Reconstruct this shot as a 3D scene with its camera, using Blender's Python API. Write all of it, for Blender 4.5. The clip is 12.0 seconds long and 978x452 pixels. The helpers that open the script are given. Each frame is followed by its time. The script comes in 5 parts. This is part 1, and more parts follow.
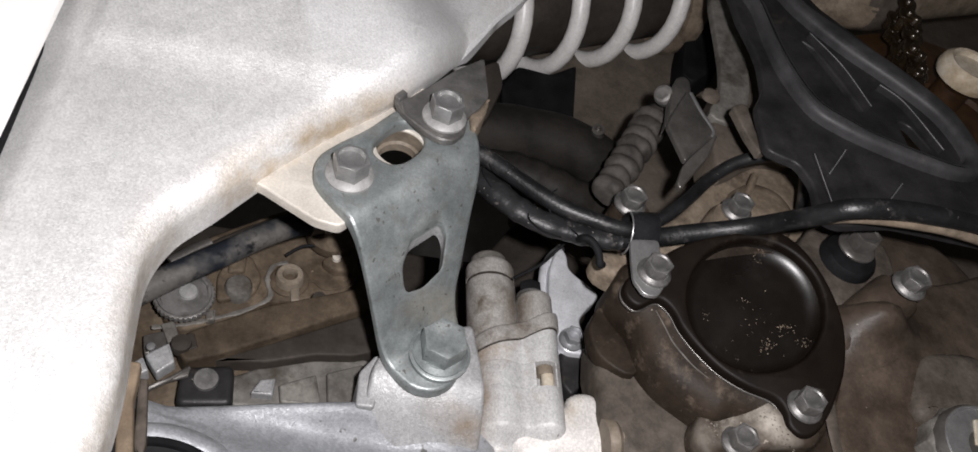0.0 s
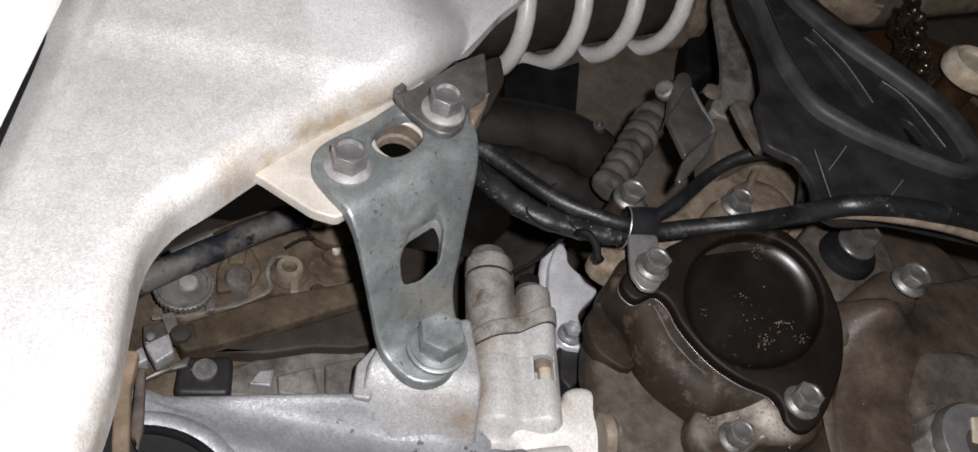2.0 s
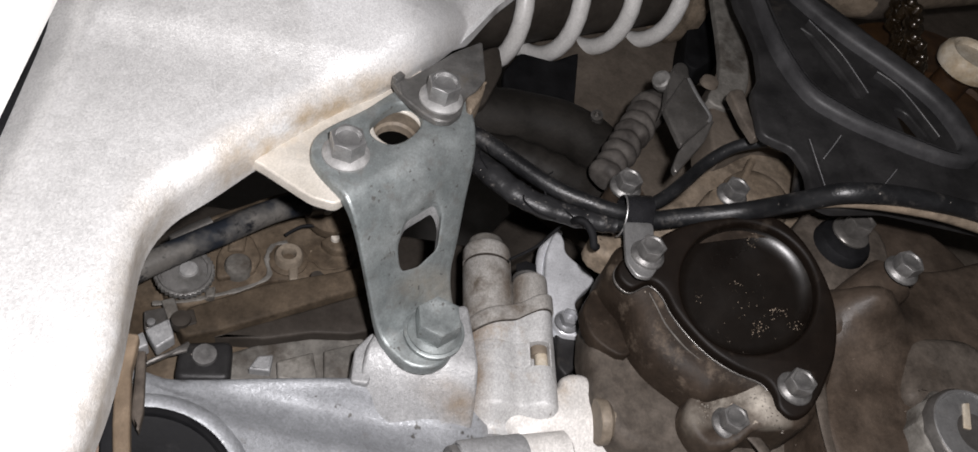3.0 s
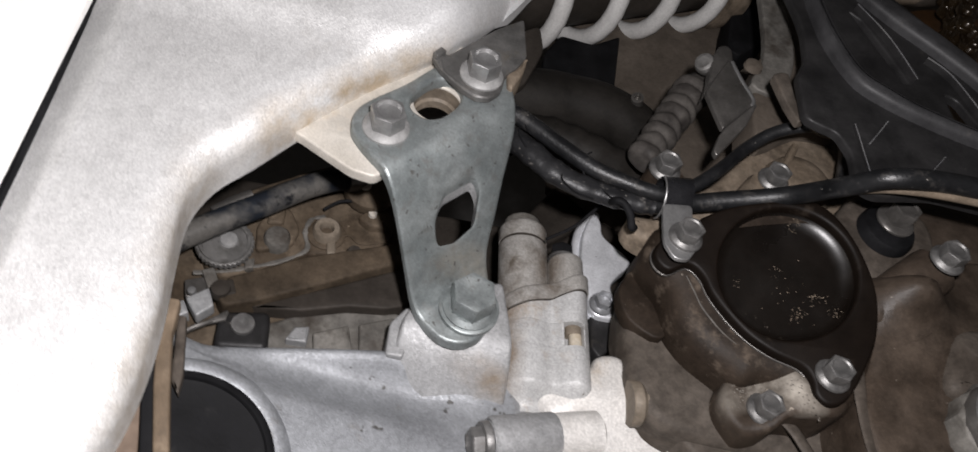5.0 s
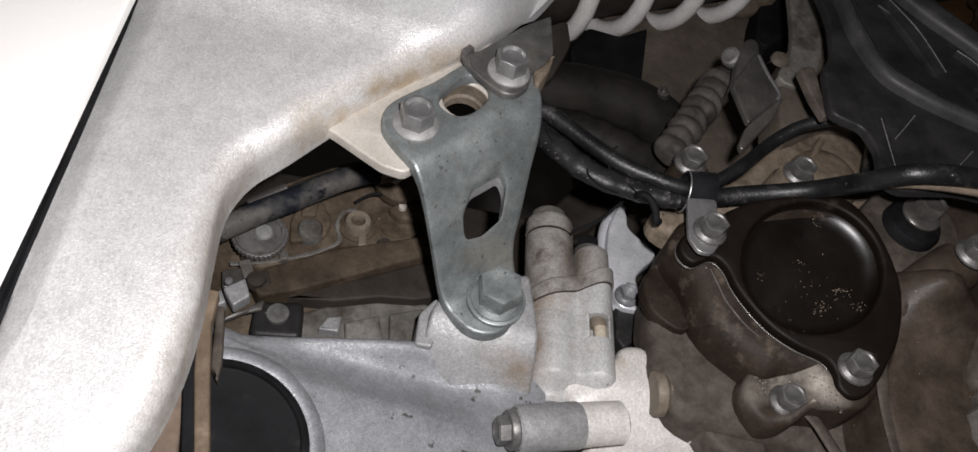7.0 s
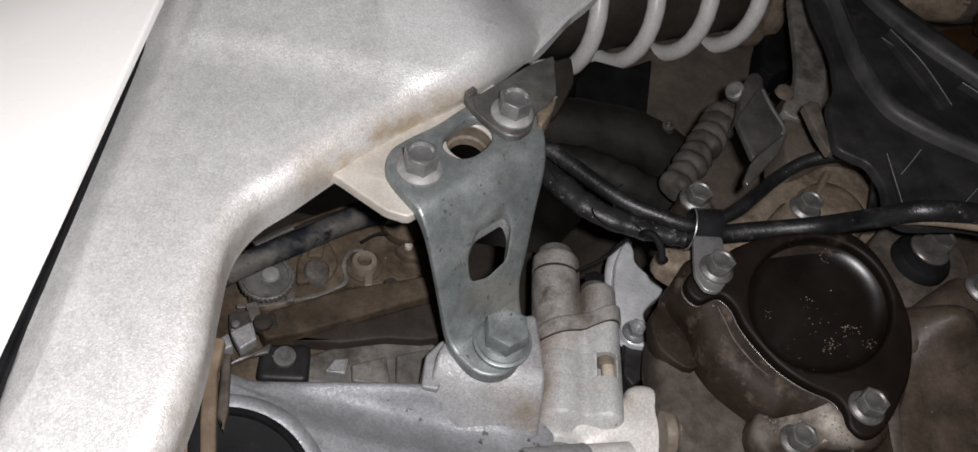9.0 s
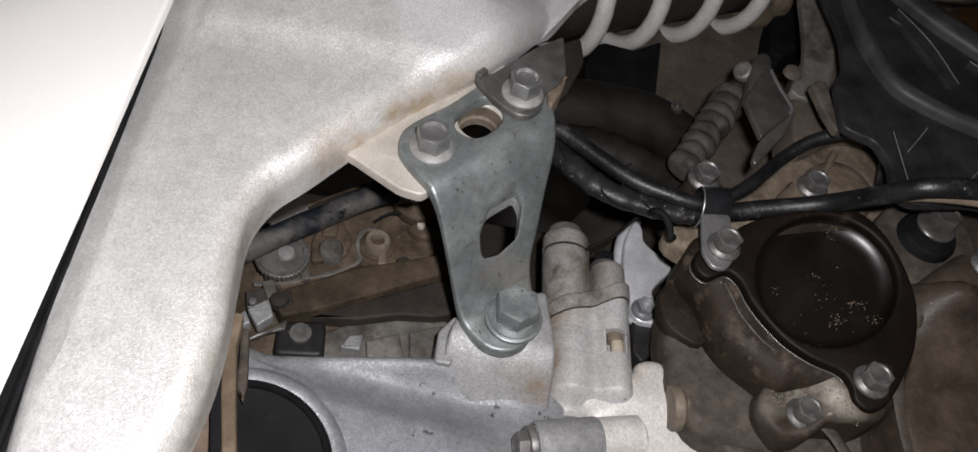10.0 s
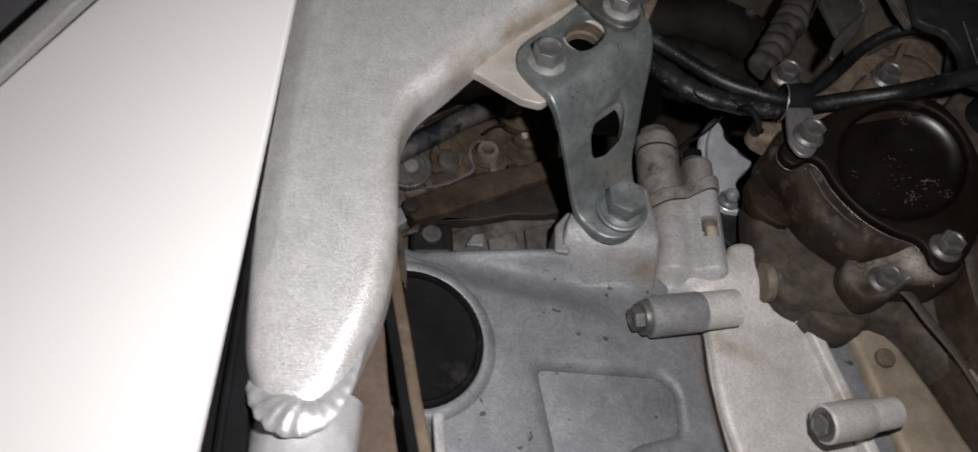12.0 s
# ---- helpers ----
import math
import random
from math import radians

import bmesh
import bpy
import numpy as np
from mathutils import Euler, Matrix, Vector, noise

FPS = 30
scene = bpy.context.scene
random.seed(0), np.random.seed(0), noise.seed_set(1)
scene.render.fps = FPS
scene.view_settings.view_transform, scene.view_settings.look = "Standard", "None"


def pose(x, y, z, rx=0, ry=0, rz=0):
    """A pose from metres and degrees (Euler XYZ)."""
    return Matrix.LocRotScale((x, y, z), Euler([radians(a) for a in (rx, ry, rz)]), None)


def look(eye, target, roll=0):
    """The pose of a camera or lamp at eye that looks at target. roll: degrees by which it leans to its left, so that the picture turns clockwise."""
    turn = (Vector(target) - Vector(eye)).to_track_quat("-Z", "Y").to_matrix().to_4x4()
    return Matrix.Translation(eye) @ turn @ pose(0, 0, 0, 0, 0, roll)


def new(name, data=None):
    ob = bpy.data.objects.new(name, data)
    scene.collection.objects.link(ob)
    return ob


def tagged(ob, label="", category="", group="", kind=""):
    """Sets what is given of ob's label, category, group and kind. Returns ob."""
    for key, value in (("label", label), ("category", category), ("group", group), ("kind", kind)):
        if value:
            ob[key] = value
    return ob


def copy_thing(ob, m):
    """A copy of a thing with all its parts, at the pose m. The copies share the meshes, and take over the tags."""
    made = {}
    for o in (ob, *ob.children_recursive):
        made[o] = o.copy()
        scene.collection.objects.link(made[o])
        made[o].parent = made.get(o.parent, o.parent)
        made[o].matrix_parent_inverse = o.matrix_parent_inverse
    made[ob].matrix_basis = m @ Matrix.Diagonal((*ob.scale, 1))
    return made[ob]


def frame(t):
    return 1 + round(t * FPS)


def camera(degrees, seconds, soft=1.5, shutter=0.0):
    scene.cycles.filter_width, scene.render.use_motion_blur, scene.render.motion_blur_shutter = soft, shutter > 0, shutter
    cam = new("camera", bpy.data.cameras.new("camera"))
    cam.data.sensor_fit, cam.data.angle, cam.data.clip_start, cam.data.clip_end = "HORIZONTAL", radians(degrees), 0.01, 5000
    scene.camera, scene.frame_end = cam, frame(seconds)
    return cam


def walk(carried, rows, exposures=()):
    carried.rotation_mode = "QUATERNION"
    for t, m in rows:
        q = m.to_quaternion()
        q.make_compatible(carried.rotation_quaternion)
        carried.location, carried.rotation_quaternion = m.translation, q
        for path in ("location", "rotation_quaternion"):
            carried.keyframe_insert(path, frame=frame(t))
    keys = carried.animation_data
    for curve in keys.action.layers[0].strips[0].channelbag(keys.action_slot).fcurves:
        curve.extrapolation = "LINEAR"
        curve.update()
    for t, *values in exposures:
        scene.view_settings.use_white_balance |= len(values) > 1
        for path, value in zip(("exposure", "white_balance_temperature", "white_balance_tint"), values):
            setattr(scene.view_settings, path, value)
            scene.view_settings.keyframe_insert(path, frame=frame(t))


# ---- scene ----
from mathutils import geometry

cam = camera(62.20, 12.0, shutter=0.5)
PATH = [
    (0, look((-0.16663, -0.20626, 0.55092), (0.01851, 0.02292, 0.49434), -81.338)),
    (0.5, look((-0.16732, -0.20772, 0.55061), (0.02130, 0.01962, 0.49828), -81.013)),
    (1, look((-0.16625, -0.20684, 0.54976), (0.02105, 0.02120, 0.49574), -81.144)),
    (1.5, look((-0.16693, -0.20762, 0.55021), (0.01971, 0.02132, 0.49775), -81.230)),
    (2, look((-0.16804, -0.20674, 0.54755), (0.01631, 0.02374, 0.49377), -80.963)),
    (2.5, look((-0.16946, -0.20790, 0.54711), (0.01472, 0.02259, 0.49277), -80.999)),
    (3, look((-0.17181, -0.20756, 0.54624), (0.01115, 0.02406, 0.49261), -80.879)),
    (3.2, look((-0.17520, -0.20844, 0.54633), (0.00783, 0.02373, 0.49535), -80.527)),
    (4.8, look((-0.18340, -0.20170, 0.54225), (0.00166, 0.03100, 0.50218), -78.464)),
    (5, look((-0.17547, -0.20464, 0.54642), (0.00436, 0.03180, 0.50454), -79.608)),
    (5.5, look((-0.16867, -0.21009, 0.54999), (0.00827, 0.02872, 0.50925), -80.874)),
    (6, look((-0.17485, -0.20957, 0.54755), (0.00256, 0.02956, 0.51090), -80.055)),
    (6.5, look((-0.17684, -0.21098, 0.54728), (-0.00160, 0.03027, 0.51425), -79.720)),
    (7, look((-0.17709, -0.21142, 0.54709), (-0.00224, 0.03020, 0.51472), -79.658)),
    (7.2, look((-0.17396, -0.21114, 0.54770), (0.00365, 0.02827, 0.51398), -79.763)),
    (8.8, look((-0.17130, -0.21656, 0.54657), (0.00957, 0.02145, 0.52136), -80.166)),
    (9, look((-0.17082, -0.21619, 0.54634), (0.00931, 0.02217, 0.51925), -80.293)),
    (9.5, look((-0.17552, -0.21776, 0.54623), (0.00192, 0.02278, 0.52062), -80.158)),
    (10, look((-0.17629, -0.21869, 0.54695), (-0.00047, 0.02314, 0.52243), -80.524)),
    (10.2, look((-0.18153, -0.21732, 0.55063), (-0.00670, 0.02495, 0.52341), -80.355)),
    (10.3, look((-0.18451, -0.21648, 0.54872), (-0.01248, 0.02756, 0.51958), -80.730)),
    (10.5, look((-0.19661, -0.22505, 0.54950), (-0.03600, 0.02717, 0.52519), -80.705)),
    (10.8, look((-0.21684, -0.23489, 0.56134), (-0.06567, 0.02344, 0.54100), -82.102)),
    (11, look((-0.20593, -0.23683, 0.55654), (-0.05858, 0.02353, 0.53419), -82.487)),
    (11.3, look((-0.21051, -0.23717, 0.56549), (-0.06041, 0.02174, 0.54456), -83.053)),
    (11.5, look((-0.20805, -0.24167, 0.56843), (-0.05917, 0.01793, 0.54736), -82.800)),
    (12, look((-0.20625, -0.24157, 0.57998), (-0.05484, 0.01685, 0.56286), -84.038)),
]
walk(cam, PATH, [(0, 0.30), (3.0, 0.30), (6.0, 0.0), (8.8, -0.18), (10.2, -0.21), (10.8, -0.62), (12.0, -0.83)])

# The parts are drawn in millimetres: x down the motorcycle, y inwards, z towards its rear.
MM = Matrix(((0, 0, .001, 0), (0, .001, 0, 0), (-.001, 0, 0, .5), (0, 0, 0, 1)))
TURN = Matrix(((0, 0, .001, 0), (0, .001, 0, 0), (-.001, 0, 0, 0), (0, 0, 0, 1)))


def at(x, y, z):
    return MM @ Vector((x, y, z))


# ---- light ----
world = bpy.data.worlds.new("garage_air")
scene.world = world
world.use_nodes = True
world.node_tree.nodes["Background"].inputs[0].default_value = (.55, .6, .7, 1)
world.node_tree.nodes["Background"].inputs[1].default_value = 0.01


def lamp(name, kind, place, power, size, colour):
    data = bpy.data.lights.new(name, kind)
    data.energy, data.color = power, colour
    ob = new(name, data)
    ob.location = place
    if kind == "AREA":
        data.size = size
    else:
        data.shadow_soft_size = size
    return ob


lamp("torch_light", "POINT", at(-30, -216, -154), 4.9, .005, (1, .965, .98))
# Added soft fill from above; no such lamp is seen.
fill_lamp = lamp("fill_light", "AREA", (-.3, -.6, 1.55), .5, .6, (1, .97, .92))
fill_lamp.data.shape, fill_lamp.data.size_y = "RECTANGLE", .25


# ---- materials ----
def mat(name, base, metal=0.0, rough=.5, other=None, scale=60, fine=1500, bump=.15, dirt=None, dirt_at=.62, dirt_scale=90, soft=.1, gloss=.5, flake=0.0, grain=.8, spots=None, low=.35, high=.65, stain_shade=(), mottle=.8, cluster=0.0, pale_patch=None, spark=(.94, 1.05), cells=1900):
    m = bpy.data.materials.new(name)
    m.use_nodes = True
    nt = m.node_tree
    b = nt.nodes["Principled BSDF"]
    tc = nt.nodes.new("ShaderNodeTexCoord")

    def noise_tex(sc, detail=4, rough_=.6):
        n = nt.nodes.new("ShaderNodeTexNoise")
        n.inputs["Scale"].default_value, n.inputs["Detail"].default_value, n.inputs["Roughness"].default_value = sc, detail, rough_
        nt.links.new(tc.outputs["Object"], n.inputs["Vector"])
        return n.outputs["Fac"]

    def remap(fac, a, b_, c, d):
        r = nt.nodes.new("ShaderNodeMapRange")
        r.inputs[1].default_value, r.inputs[2].default_value, r.inputs[3].default_value, r.inputs[4].default_value = a, b_, c, d
        nt.links.new(fac, r.inputs[0])
        return r.outputs[0]

    def mix(fac, a, c):
        x = nt.nodes.new("ShaderNodeMix")
        x.data_type = "RGBA"
        nt.links.new(fac, x.inputs["Factor"])
        for k, v in (("A", a), ("B", c)):
            sock = [i for i in x.inputs if i.name == k and i.type == "RGBA"][0]
            if isinstance(v, tuple):
                sock.default_value = (*v, 1)
            else:
                nt.links.new(v, sock)
        return [o for o in x.outputs if o.type == "RGBA"][0]

    def times(a, c):
        k = nt.nodes.new("ShaderNodeMath")
        k.operation = "MULTIPLY"
        nt.links.new(a, k.inputs[0])
        nt.links.new(c, k.inputs[1])
        return k.outputs[0]

    def across(p, way, wide):
        """0 to 1 over the given width from the point, in that direction of the drawing."""
        sub = nt.nodes.new("ShaderNodeVectorMath")
        sub.operation = "SUBTRACT"
        nt.links.new(tc.outputs["Object"], sub.inputs[0])
        sub.inputs[1].default_value = at(*p)
        dot = nt.nodes.new("ShaderNodeVectorMath")
        dot.operation = "DOT_PRODUCT"
        nt.links.new(sub.outputs[0], dot.inputs[0])
        dot.inputs[1].default_value = (at(*way) - at(0, 0, 0)).normalized()
        return remap(dot.outputs["Value"], 0, wide * .001, 0, 1)

    other = other or tuple(min(1, c * 1.25) for c in base)
    big = noise_tex(scale)
    small = noise_tex(fine, 3)
    col = mix(remap(big, low, high, 0, 1), base, other)
    grain = mix(remap(small, .3, .7, 0, 1), (grain, grain, grain), (1, 1, 1))
    mul = nt.nodes.new("ShaderNodeMix")
    mul.data_type, mul.blend_type = "RGBA", "MULTIPLY"
    ins = [i for i in mul.inputs if i.type == "RGBA"]
    mul.inputs["Factor"].default_value = 1
    nt.links.new(col, ins[0])
    nt.links.new(grain, ins[1])
    col = [o for o in mul.outputs if o.type == "RGBA"][0]
    if mottle < 1:
        spread = mix(remap(noise_tex(130, 9, .72), .36, .64, 0, 1), (mottle, mottle, mottle), (1.12, 1.12, 1.12))
        mul = nt.nodes.new("ShaderNodeMix")
        mul.data_type, mul.blend_type = "RGBA", "MULTIPLY"
        ins = [i for i in mul.inputs if i.type == "RGBA"]
        mul.inputs["Factor"].default_value = 1
        nt.links.new(col, ins[0])
        nt.links.new(spread, ins[1])
        col = [o for o in mul.outputs if o.type == "RGBA"][0]
    rough_fac = remap(big, .3, .7, max(.05, rough - .08), min(1, rough + .08))
    if dirt:
        d = remap(noise_tex(dirt_scale, 8, .7), dirt_at, dirt_at + soft, 0, 1)
        if cluster:
            d = times(d, remap(noise_tex(cluster, 2, .5), .56, .68, 0, 1))
        col = mix(d, col, dirt)
        dull = nt.nodes.new("ShaderNodeMath")
        dull.operation, dull.use_clamp = "MULTIPLY_ADD", True
        nt.links.new(d, dull.inputs[0])
        dull.inputs[1].default_value = .18
        nt.links.new(rough_fac, dull.inputs[2])
        rough_fac = dull.outputs[0]
    for colour, p, q, reach, most in stain_shade:
        d = (at(*q) - at(*p)).normalized()
        sub = nt.nodes.new("ShaderNodeVectorMath")
        sub.operation = "SUBTRACT"
        nt.links.new(tc.outputs["Object"], sub.inputs[0])
        sub.inputs[1].default_value = at(*p)
        crs = nt.nodes.new("ShaderNodeVectorMath")
        crs.operation = "CROSS_PRODUCT"
        nt.links.new(sub.outputs[0], crs.inputs[0])
        crs.inputs[1].default_value = d
        ln = nt.nodes.new("ShaderNodeVectorMath")
        ln.operation = "LENGTH"
        nt.links.new(crs.outputs[0], ln.inputs[0])
        f1 = remap(ln.outputs["Value"], reach * .001, reach * .0003, 0, most)
        dot = nt.nodes.new("ShaderNodeVectorMath")
        dot.operation = "DOT_PRODUCT"
        nt.links.new(sub.outputs[0], dot.inputs[0])
        dot.inputs[1].default_value = d
        long = (at(*q) - at(*p)).length
        f2 = remap(noise_tex(90, 6, .65), .3, .62, 0, 1)
        for f in (remap(dot.outputs["Value"], -.012, .008, 0, 1), remap(dot.outputs["Value"], long + .012, long - .008, 0, 1)):
            k = nt.nodes.new("ShaderNodeMath")
            k.operation = "MULTIPLY"
            nt.links.new(f1, k.inputs[0])
            nt.links.new(f, k.inputs[1])
            f1 = k.outputs[0]
        mm = nt.nodes.new("ShaderNodeMath")
        mm.operation = "MULTIPLY"
        nt.links.new(f1, mm.inputs[0])
        nt.links.new(f2, mm.inputs[1])
        col = mix(mm.outputs[0], col, colour)
    if spots:
        colour, level, size = spots
        col = mix(remap(noise_tex(size, 3, .5), level, level + .03, 0, 1), col, colour)
    if pale_patch:
        # Lighter, smoother patch, ramped in from two straight lines.
        colour, p, way, wide, q, way2, wide2 = pale_patch
        worn = times(across(p, way, wide), across(q, way2, wide2))
        worn = times(worn, remap(noise_tex(70, 6, .7), .25, .6, .55, 1))
        col = mix(worn, col, colour)
        sub = nt.nodes.new("ShaderNodeMath")
        sub.operation = "MULTIPLY_ADD"
        nt.links.new(worn, sub.inputs[0])
        sub.inputs[1].default_value = -.1
        nt.links.new(rough_fac, sub.inputs[2])
        rough_fac = sub.outputs[0]
    nt.links.new(col, b.inputs["Base Color"])
    nt.links.new(rough_fac, b.inputs["Roughness"])
    b.inputs["Metallic"].default_value = metal
    b.inputs["Specular IOR Level"].default_value = gloss
    height = small
    if flake:
        cell = nt.nodes.new("ShaderNodeTexVoronoi")
        cell.inputs["Scale"].default_value = cells
        nt.links.new(tc.outputs["Object"], cell.inputs["Vector"])
        shade = nt.nodes.new("ShaderNodeSeparateColor")
        nt.links.new(cell.outputs["Color"], shade.inputs[0])
        spark = mix(remap(shade.outputs[0], 0, 1, 0, 1), (spark[0],) * 3, (spark[1],) * 3)
        mul = nt.nodes.new("ShaderNodeMix")
        mul.data_type, mul.blend_type = "RGBA", "MULTIPLY"
        mul.inputs["Factor"].default_value = 1
        ins = [i for i in mul.inputs if i.type == "RGBA"]
        nt.links.new(col, ins[0])
        nt.links.new(spark, ins[1])
        nt.links.new([o for o in mul.outputs if o.type == "RGBA"][0], b.inputs["Base Color"])
        nt.links.new(remap(shade.outputs[1], 0, 1, max(.1, rough - .1), rough + .1), b.inputs["Roughness"])
        v = nt.nodes.new("ShaderNodeTexVoronoi")
        v.inputs["Scale"].default_value = 2400
        nt.links.new(tc.outputs["Object"], v.inputs["Vector"])
        add = nt.nodes.new("ShaderNodeMath")
        add.operation = "MULTIPLY_ADD"
        nt.links.new(v.outputs["Distance"], add.inputs[0])
        add.inputs[1].default_value = flake
        nt.links.new(small, add.inputs[2])
        height = add.outputs[0]
    bp = nt.nodes.new("ShaderNodeBump")
    bp.inputs["Strength"].default_value, bp.inputs["Distance"].default_value = bump, .0004
    nt.links.new(height, bp.inputs["Height"])
    nt.links.new(bp.outputs[0], b.inputs["Normal"])
    return m


# The second band puts grey shade falloff along the inner edge into the colour.
FRAME = mat("silver_frame_paint", (0.6591, 0.6556, 0.6473), .42, .41, (0.7533, 0.7497, 0.7415), 18, 1400, .30, (.47, .445, .41), .60, 30, flake=.6, grain=0.86, soft=.35, stain_shade=[((.47, .385, .285), (-82.5, -15, -15.5), (-4, -15, 66), 13, 1.0), ((.40, .355, .30), (-98, -14, -130), (-96, -14, -28), 13, .9), ((.25, .19, .135), (-20, -12, 66), (17, -10, 126), 11, .95)], mottle=0.94, spark=(.88, 1.1), pale_patch=((.76, .76, .76), (-67.2, -24, 40), (.955, 0, .297), 3, (-62, -24, 24), (0, 0, 1), 24))
TUBE = mat("bare_tube", (0.6364, 0.6364, 0.6364), .4, .33, None, 40, 1800, .06, mottle=0.94)
WELD = mat("weld_metal", (0.558, 0.558, 0.558), .5, .42, None, 120, 1800, .12, mottle=0.92)
TAN = mat("dusty_casting", (0.432, 0.4001, 0.3495), .2, .5, (0.5011, 0.4717, 0.4258), 70, 1500, .2, (.46, .38, .28), .58, 70, soft=.25, gloss=0.3, mottle=0.93, grain=0.78)
ZINC = mat("zinc_steel", (0.1946, 0.2173, 0.2173), .5, .44, (0.2942, 0.3168, 0.3141), 60, 1500, .1, (.14, .142, .135), .54, 150, grain=0.74, soft=.16, spots=((.10, .10, .095), .67, 460), stain_shade=[((.30, .25, .18), (-28, 22, -22), (6, 22, -20), 9, .55)], mottle=0.76)
FLANGE = mat("dull_flange_steel", (0.264, 0.2622, 0.257), .4, .64, (0.3344, 0.3309, 0.3238), 200, 1500, .15, (.2, .175, .15), .58, 200, soft=.2, mottle=.75)
BOLT = mat("bolt_steel", (0.40, 0.398, 0.394), .8, .4, (0.368, 0.3656, 0.364), 200, 1500, .15, (.26, .23, .2), .60, 300, soft=.2, mottle=0.8, gloss=0.4)
OLDBOLT = mat("greasy_bolt", (0.1578, 0.1542, 0.1496), .7, .5, (0.2338, 0.2279, 0.222), 200, 1500, .15, (.09, .075, .055), .58, 300, soft=.2, mottle=0.78)
HEAD = mat("grey_cast_aluminium", (0.1948, 0.202, 0.2124), .3, .54, (0.2685, 0.2781, 0.2906), 45, 2200, .25, (.165, .15, .132), .60, 60, grain=0.8, soft=.18, spots=((.07, .068, .064), .69, 160), stain_shade=[((.20, .165, .125), (16, 47, -50), (40, 54, -122), 7, .7)], mottle=0.9, flake=.7, spark=(.88, 1.14), cells=1300)
PALE = mat("pale_cast_aluminium", (0.4114, 0.4094, 0.4023), .2, .6, (0.512, 0.5118, 0.5075), 45, 2200, .2, (.31, .25, .185), .52, 55, grain=0.7, soft=.2, spots=((.12, .10, .08), .72, 300), stain_shade=[((.19, .135, .085), (6, 46, -50), (7, 46, -16), 10, .95)], gloss=0.35, mottle=0.93, flake=0.4, spark=(.88, 1.12), cells=1500)
SAND = mat("warm_cast_aluminium", (0.5288, 0.5098, 0.4828), .18, .54, (0.6249, 0.6069, 0.5818), 40, 2200, .2, (.34, .27, .19), .57, 45, grain=0.78, soft=.25, stain_shade=[((.26, .20, .14), (30, 46, -76), (96, 44, -104), 8, .7)], gloss=0.3, mottle=0.93, spots=((.20, .17, .13), .745, 150), flake=0.4, spark=(.88, 1.12), cells=1500)
CAP = mat("grey_cap_casting", (0.3525, 0.3374, 0.3148), .3, .48, (0.4659, 0.4507, 0.4255), 60, 2200, .2, (.12, .10, .08), .45, 60, grain=0.7, soft=.18, stain_shade=[((.12, .085, .055), (22, 42, -6), (22, 44, 18), 7, .8)], gloss=0.35, mottle=0.93, flake=0.4, spark=(.88, 1.12), cells=1500)
BRIGHT = mat("machined_aluminium", (0.713, 0.7245, 0.7475), .5, .34, None, 60, 1200, .08, mottle=0.88)
BROWN = mat("brown_grimy_casting", (0.01632, 0.01125, 0.007836), .0, .58, (0.03373, 0.02403, 0.01714), 55, 900, .3, (.105, .082, .062), .555, 100, soft=.2, gloss=0.16, spots=((.16, .138, .112), .73, 620), mottle=0.62)
OILED = mat("oily_dark_brown_casting", (0.03582, 0.02626, 0.01953), .0, .46, (0.07586, 0.05778, 0.04437), 35, 900, .2, (.085, .066, .052), .55, 48, soft=.3, gloss=0.18, spots=((.18, .155, .13), .735, 620), mottle=0.6)
TANCASE = mat("tan_dusty_case", (0.162, 0.1267, 0.09299), .1, .62, (0.2376, 0.1928, 0.1474), 45, 900, .25, (.045, .034, .025), .53, 80, soft=.25, gloss=0.14, mottle=0.55)
COVER = mat("dark_brown_cover", (0.004551, 0.002913, 0.00206), .0, .5, (0.0078, 0.005195, 0.003669), 40, 1500, .1, (.05, .039, .030), .60, 60, soft=.3, gloss=0.1, mottle=0.75, spots=((.20, .17, .14), .77, 520))
CRUSTED = mat("dust_crusted_casting", (0.03, 0.022, 0.016), .0, .58, (0.05, 0.037, 0.028), 55, 900, .35, (.105, .082, .062), .565, 75, soft=.22, gloss=0.16, spots=((.22, .19, .155), .71, 520), mottle=.75, stain_shade=[((.36, .33, .285), (83, 22.5, -52.5), (93, 18, -46), 7, 1.0), ((.36, .33, .285), (95.5, 16, -47), (102.5, 12.5, -61), 7, 1.0)])
DISH = mat("crusted_brown_cover", (0.0031, 0.00205, 0.00145), .0, .30, (0.0055, 0.0038, 0.0027), 35, 1500, .06, (.16, .135, .11), .62, 520, gloss=0.38, soft=.07, mottle=.75, cluster=48)
FUEL = mat("brown_fuel_body", (0.06482, 0.04769, 0.03227), .05, .66, (0.121, 0.09347, 0.06664), 70, 900, .3, (.022, .015, .010), .56, 90, soft=.15, gloss=0.12, spots=((.2, .16, .12), .72, 420), mottle=0.55)
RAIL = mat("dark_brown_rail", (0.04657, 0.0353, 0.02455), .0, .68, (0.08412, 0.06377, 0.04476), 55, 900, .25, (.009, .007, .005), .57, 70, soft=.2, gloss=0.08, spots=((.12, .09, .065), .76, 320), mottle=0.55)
BLACK = mat("black_rubber", (.006, .006, .0065), 0, .66, (.011, .011, .012), 80, 900, .2, (.07, .063, .055), .74, 150, gloss=0.08)
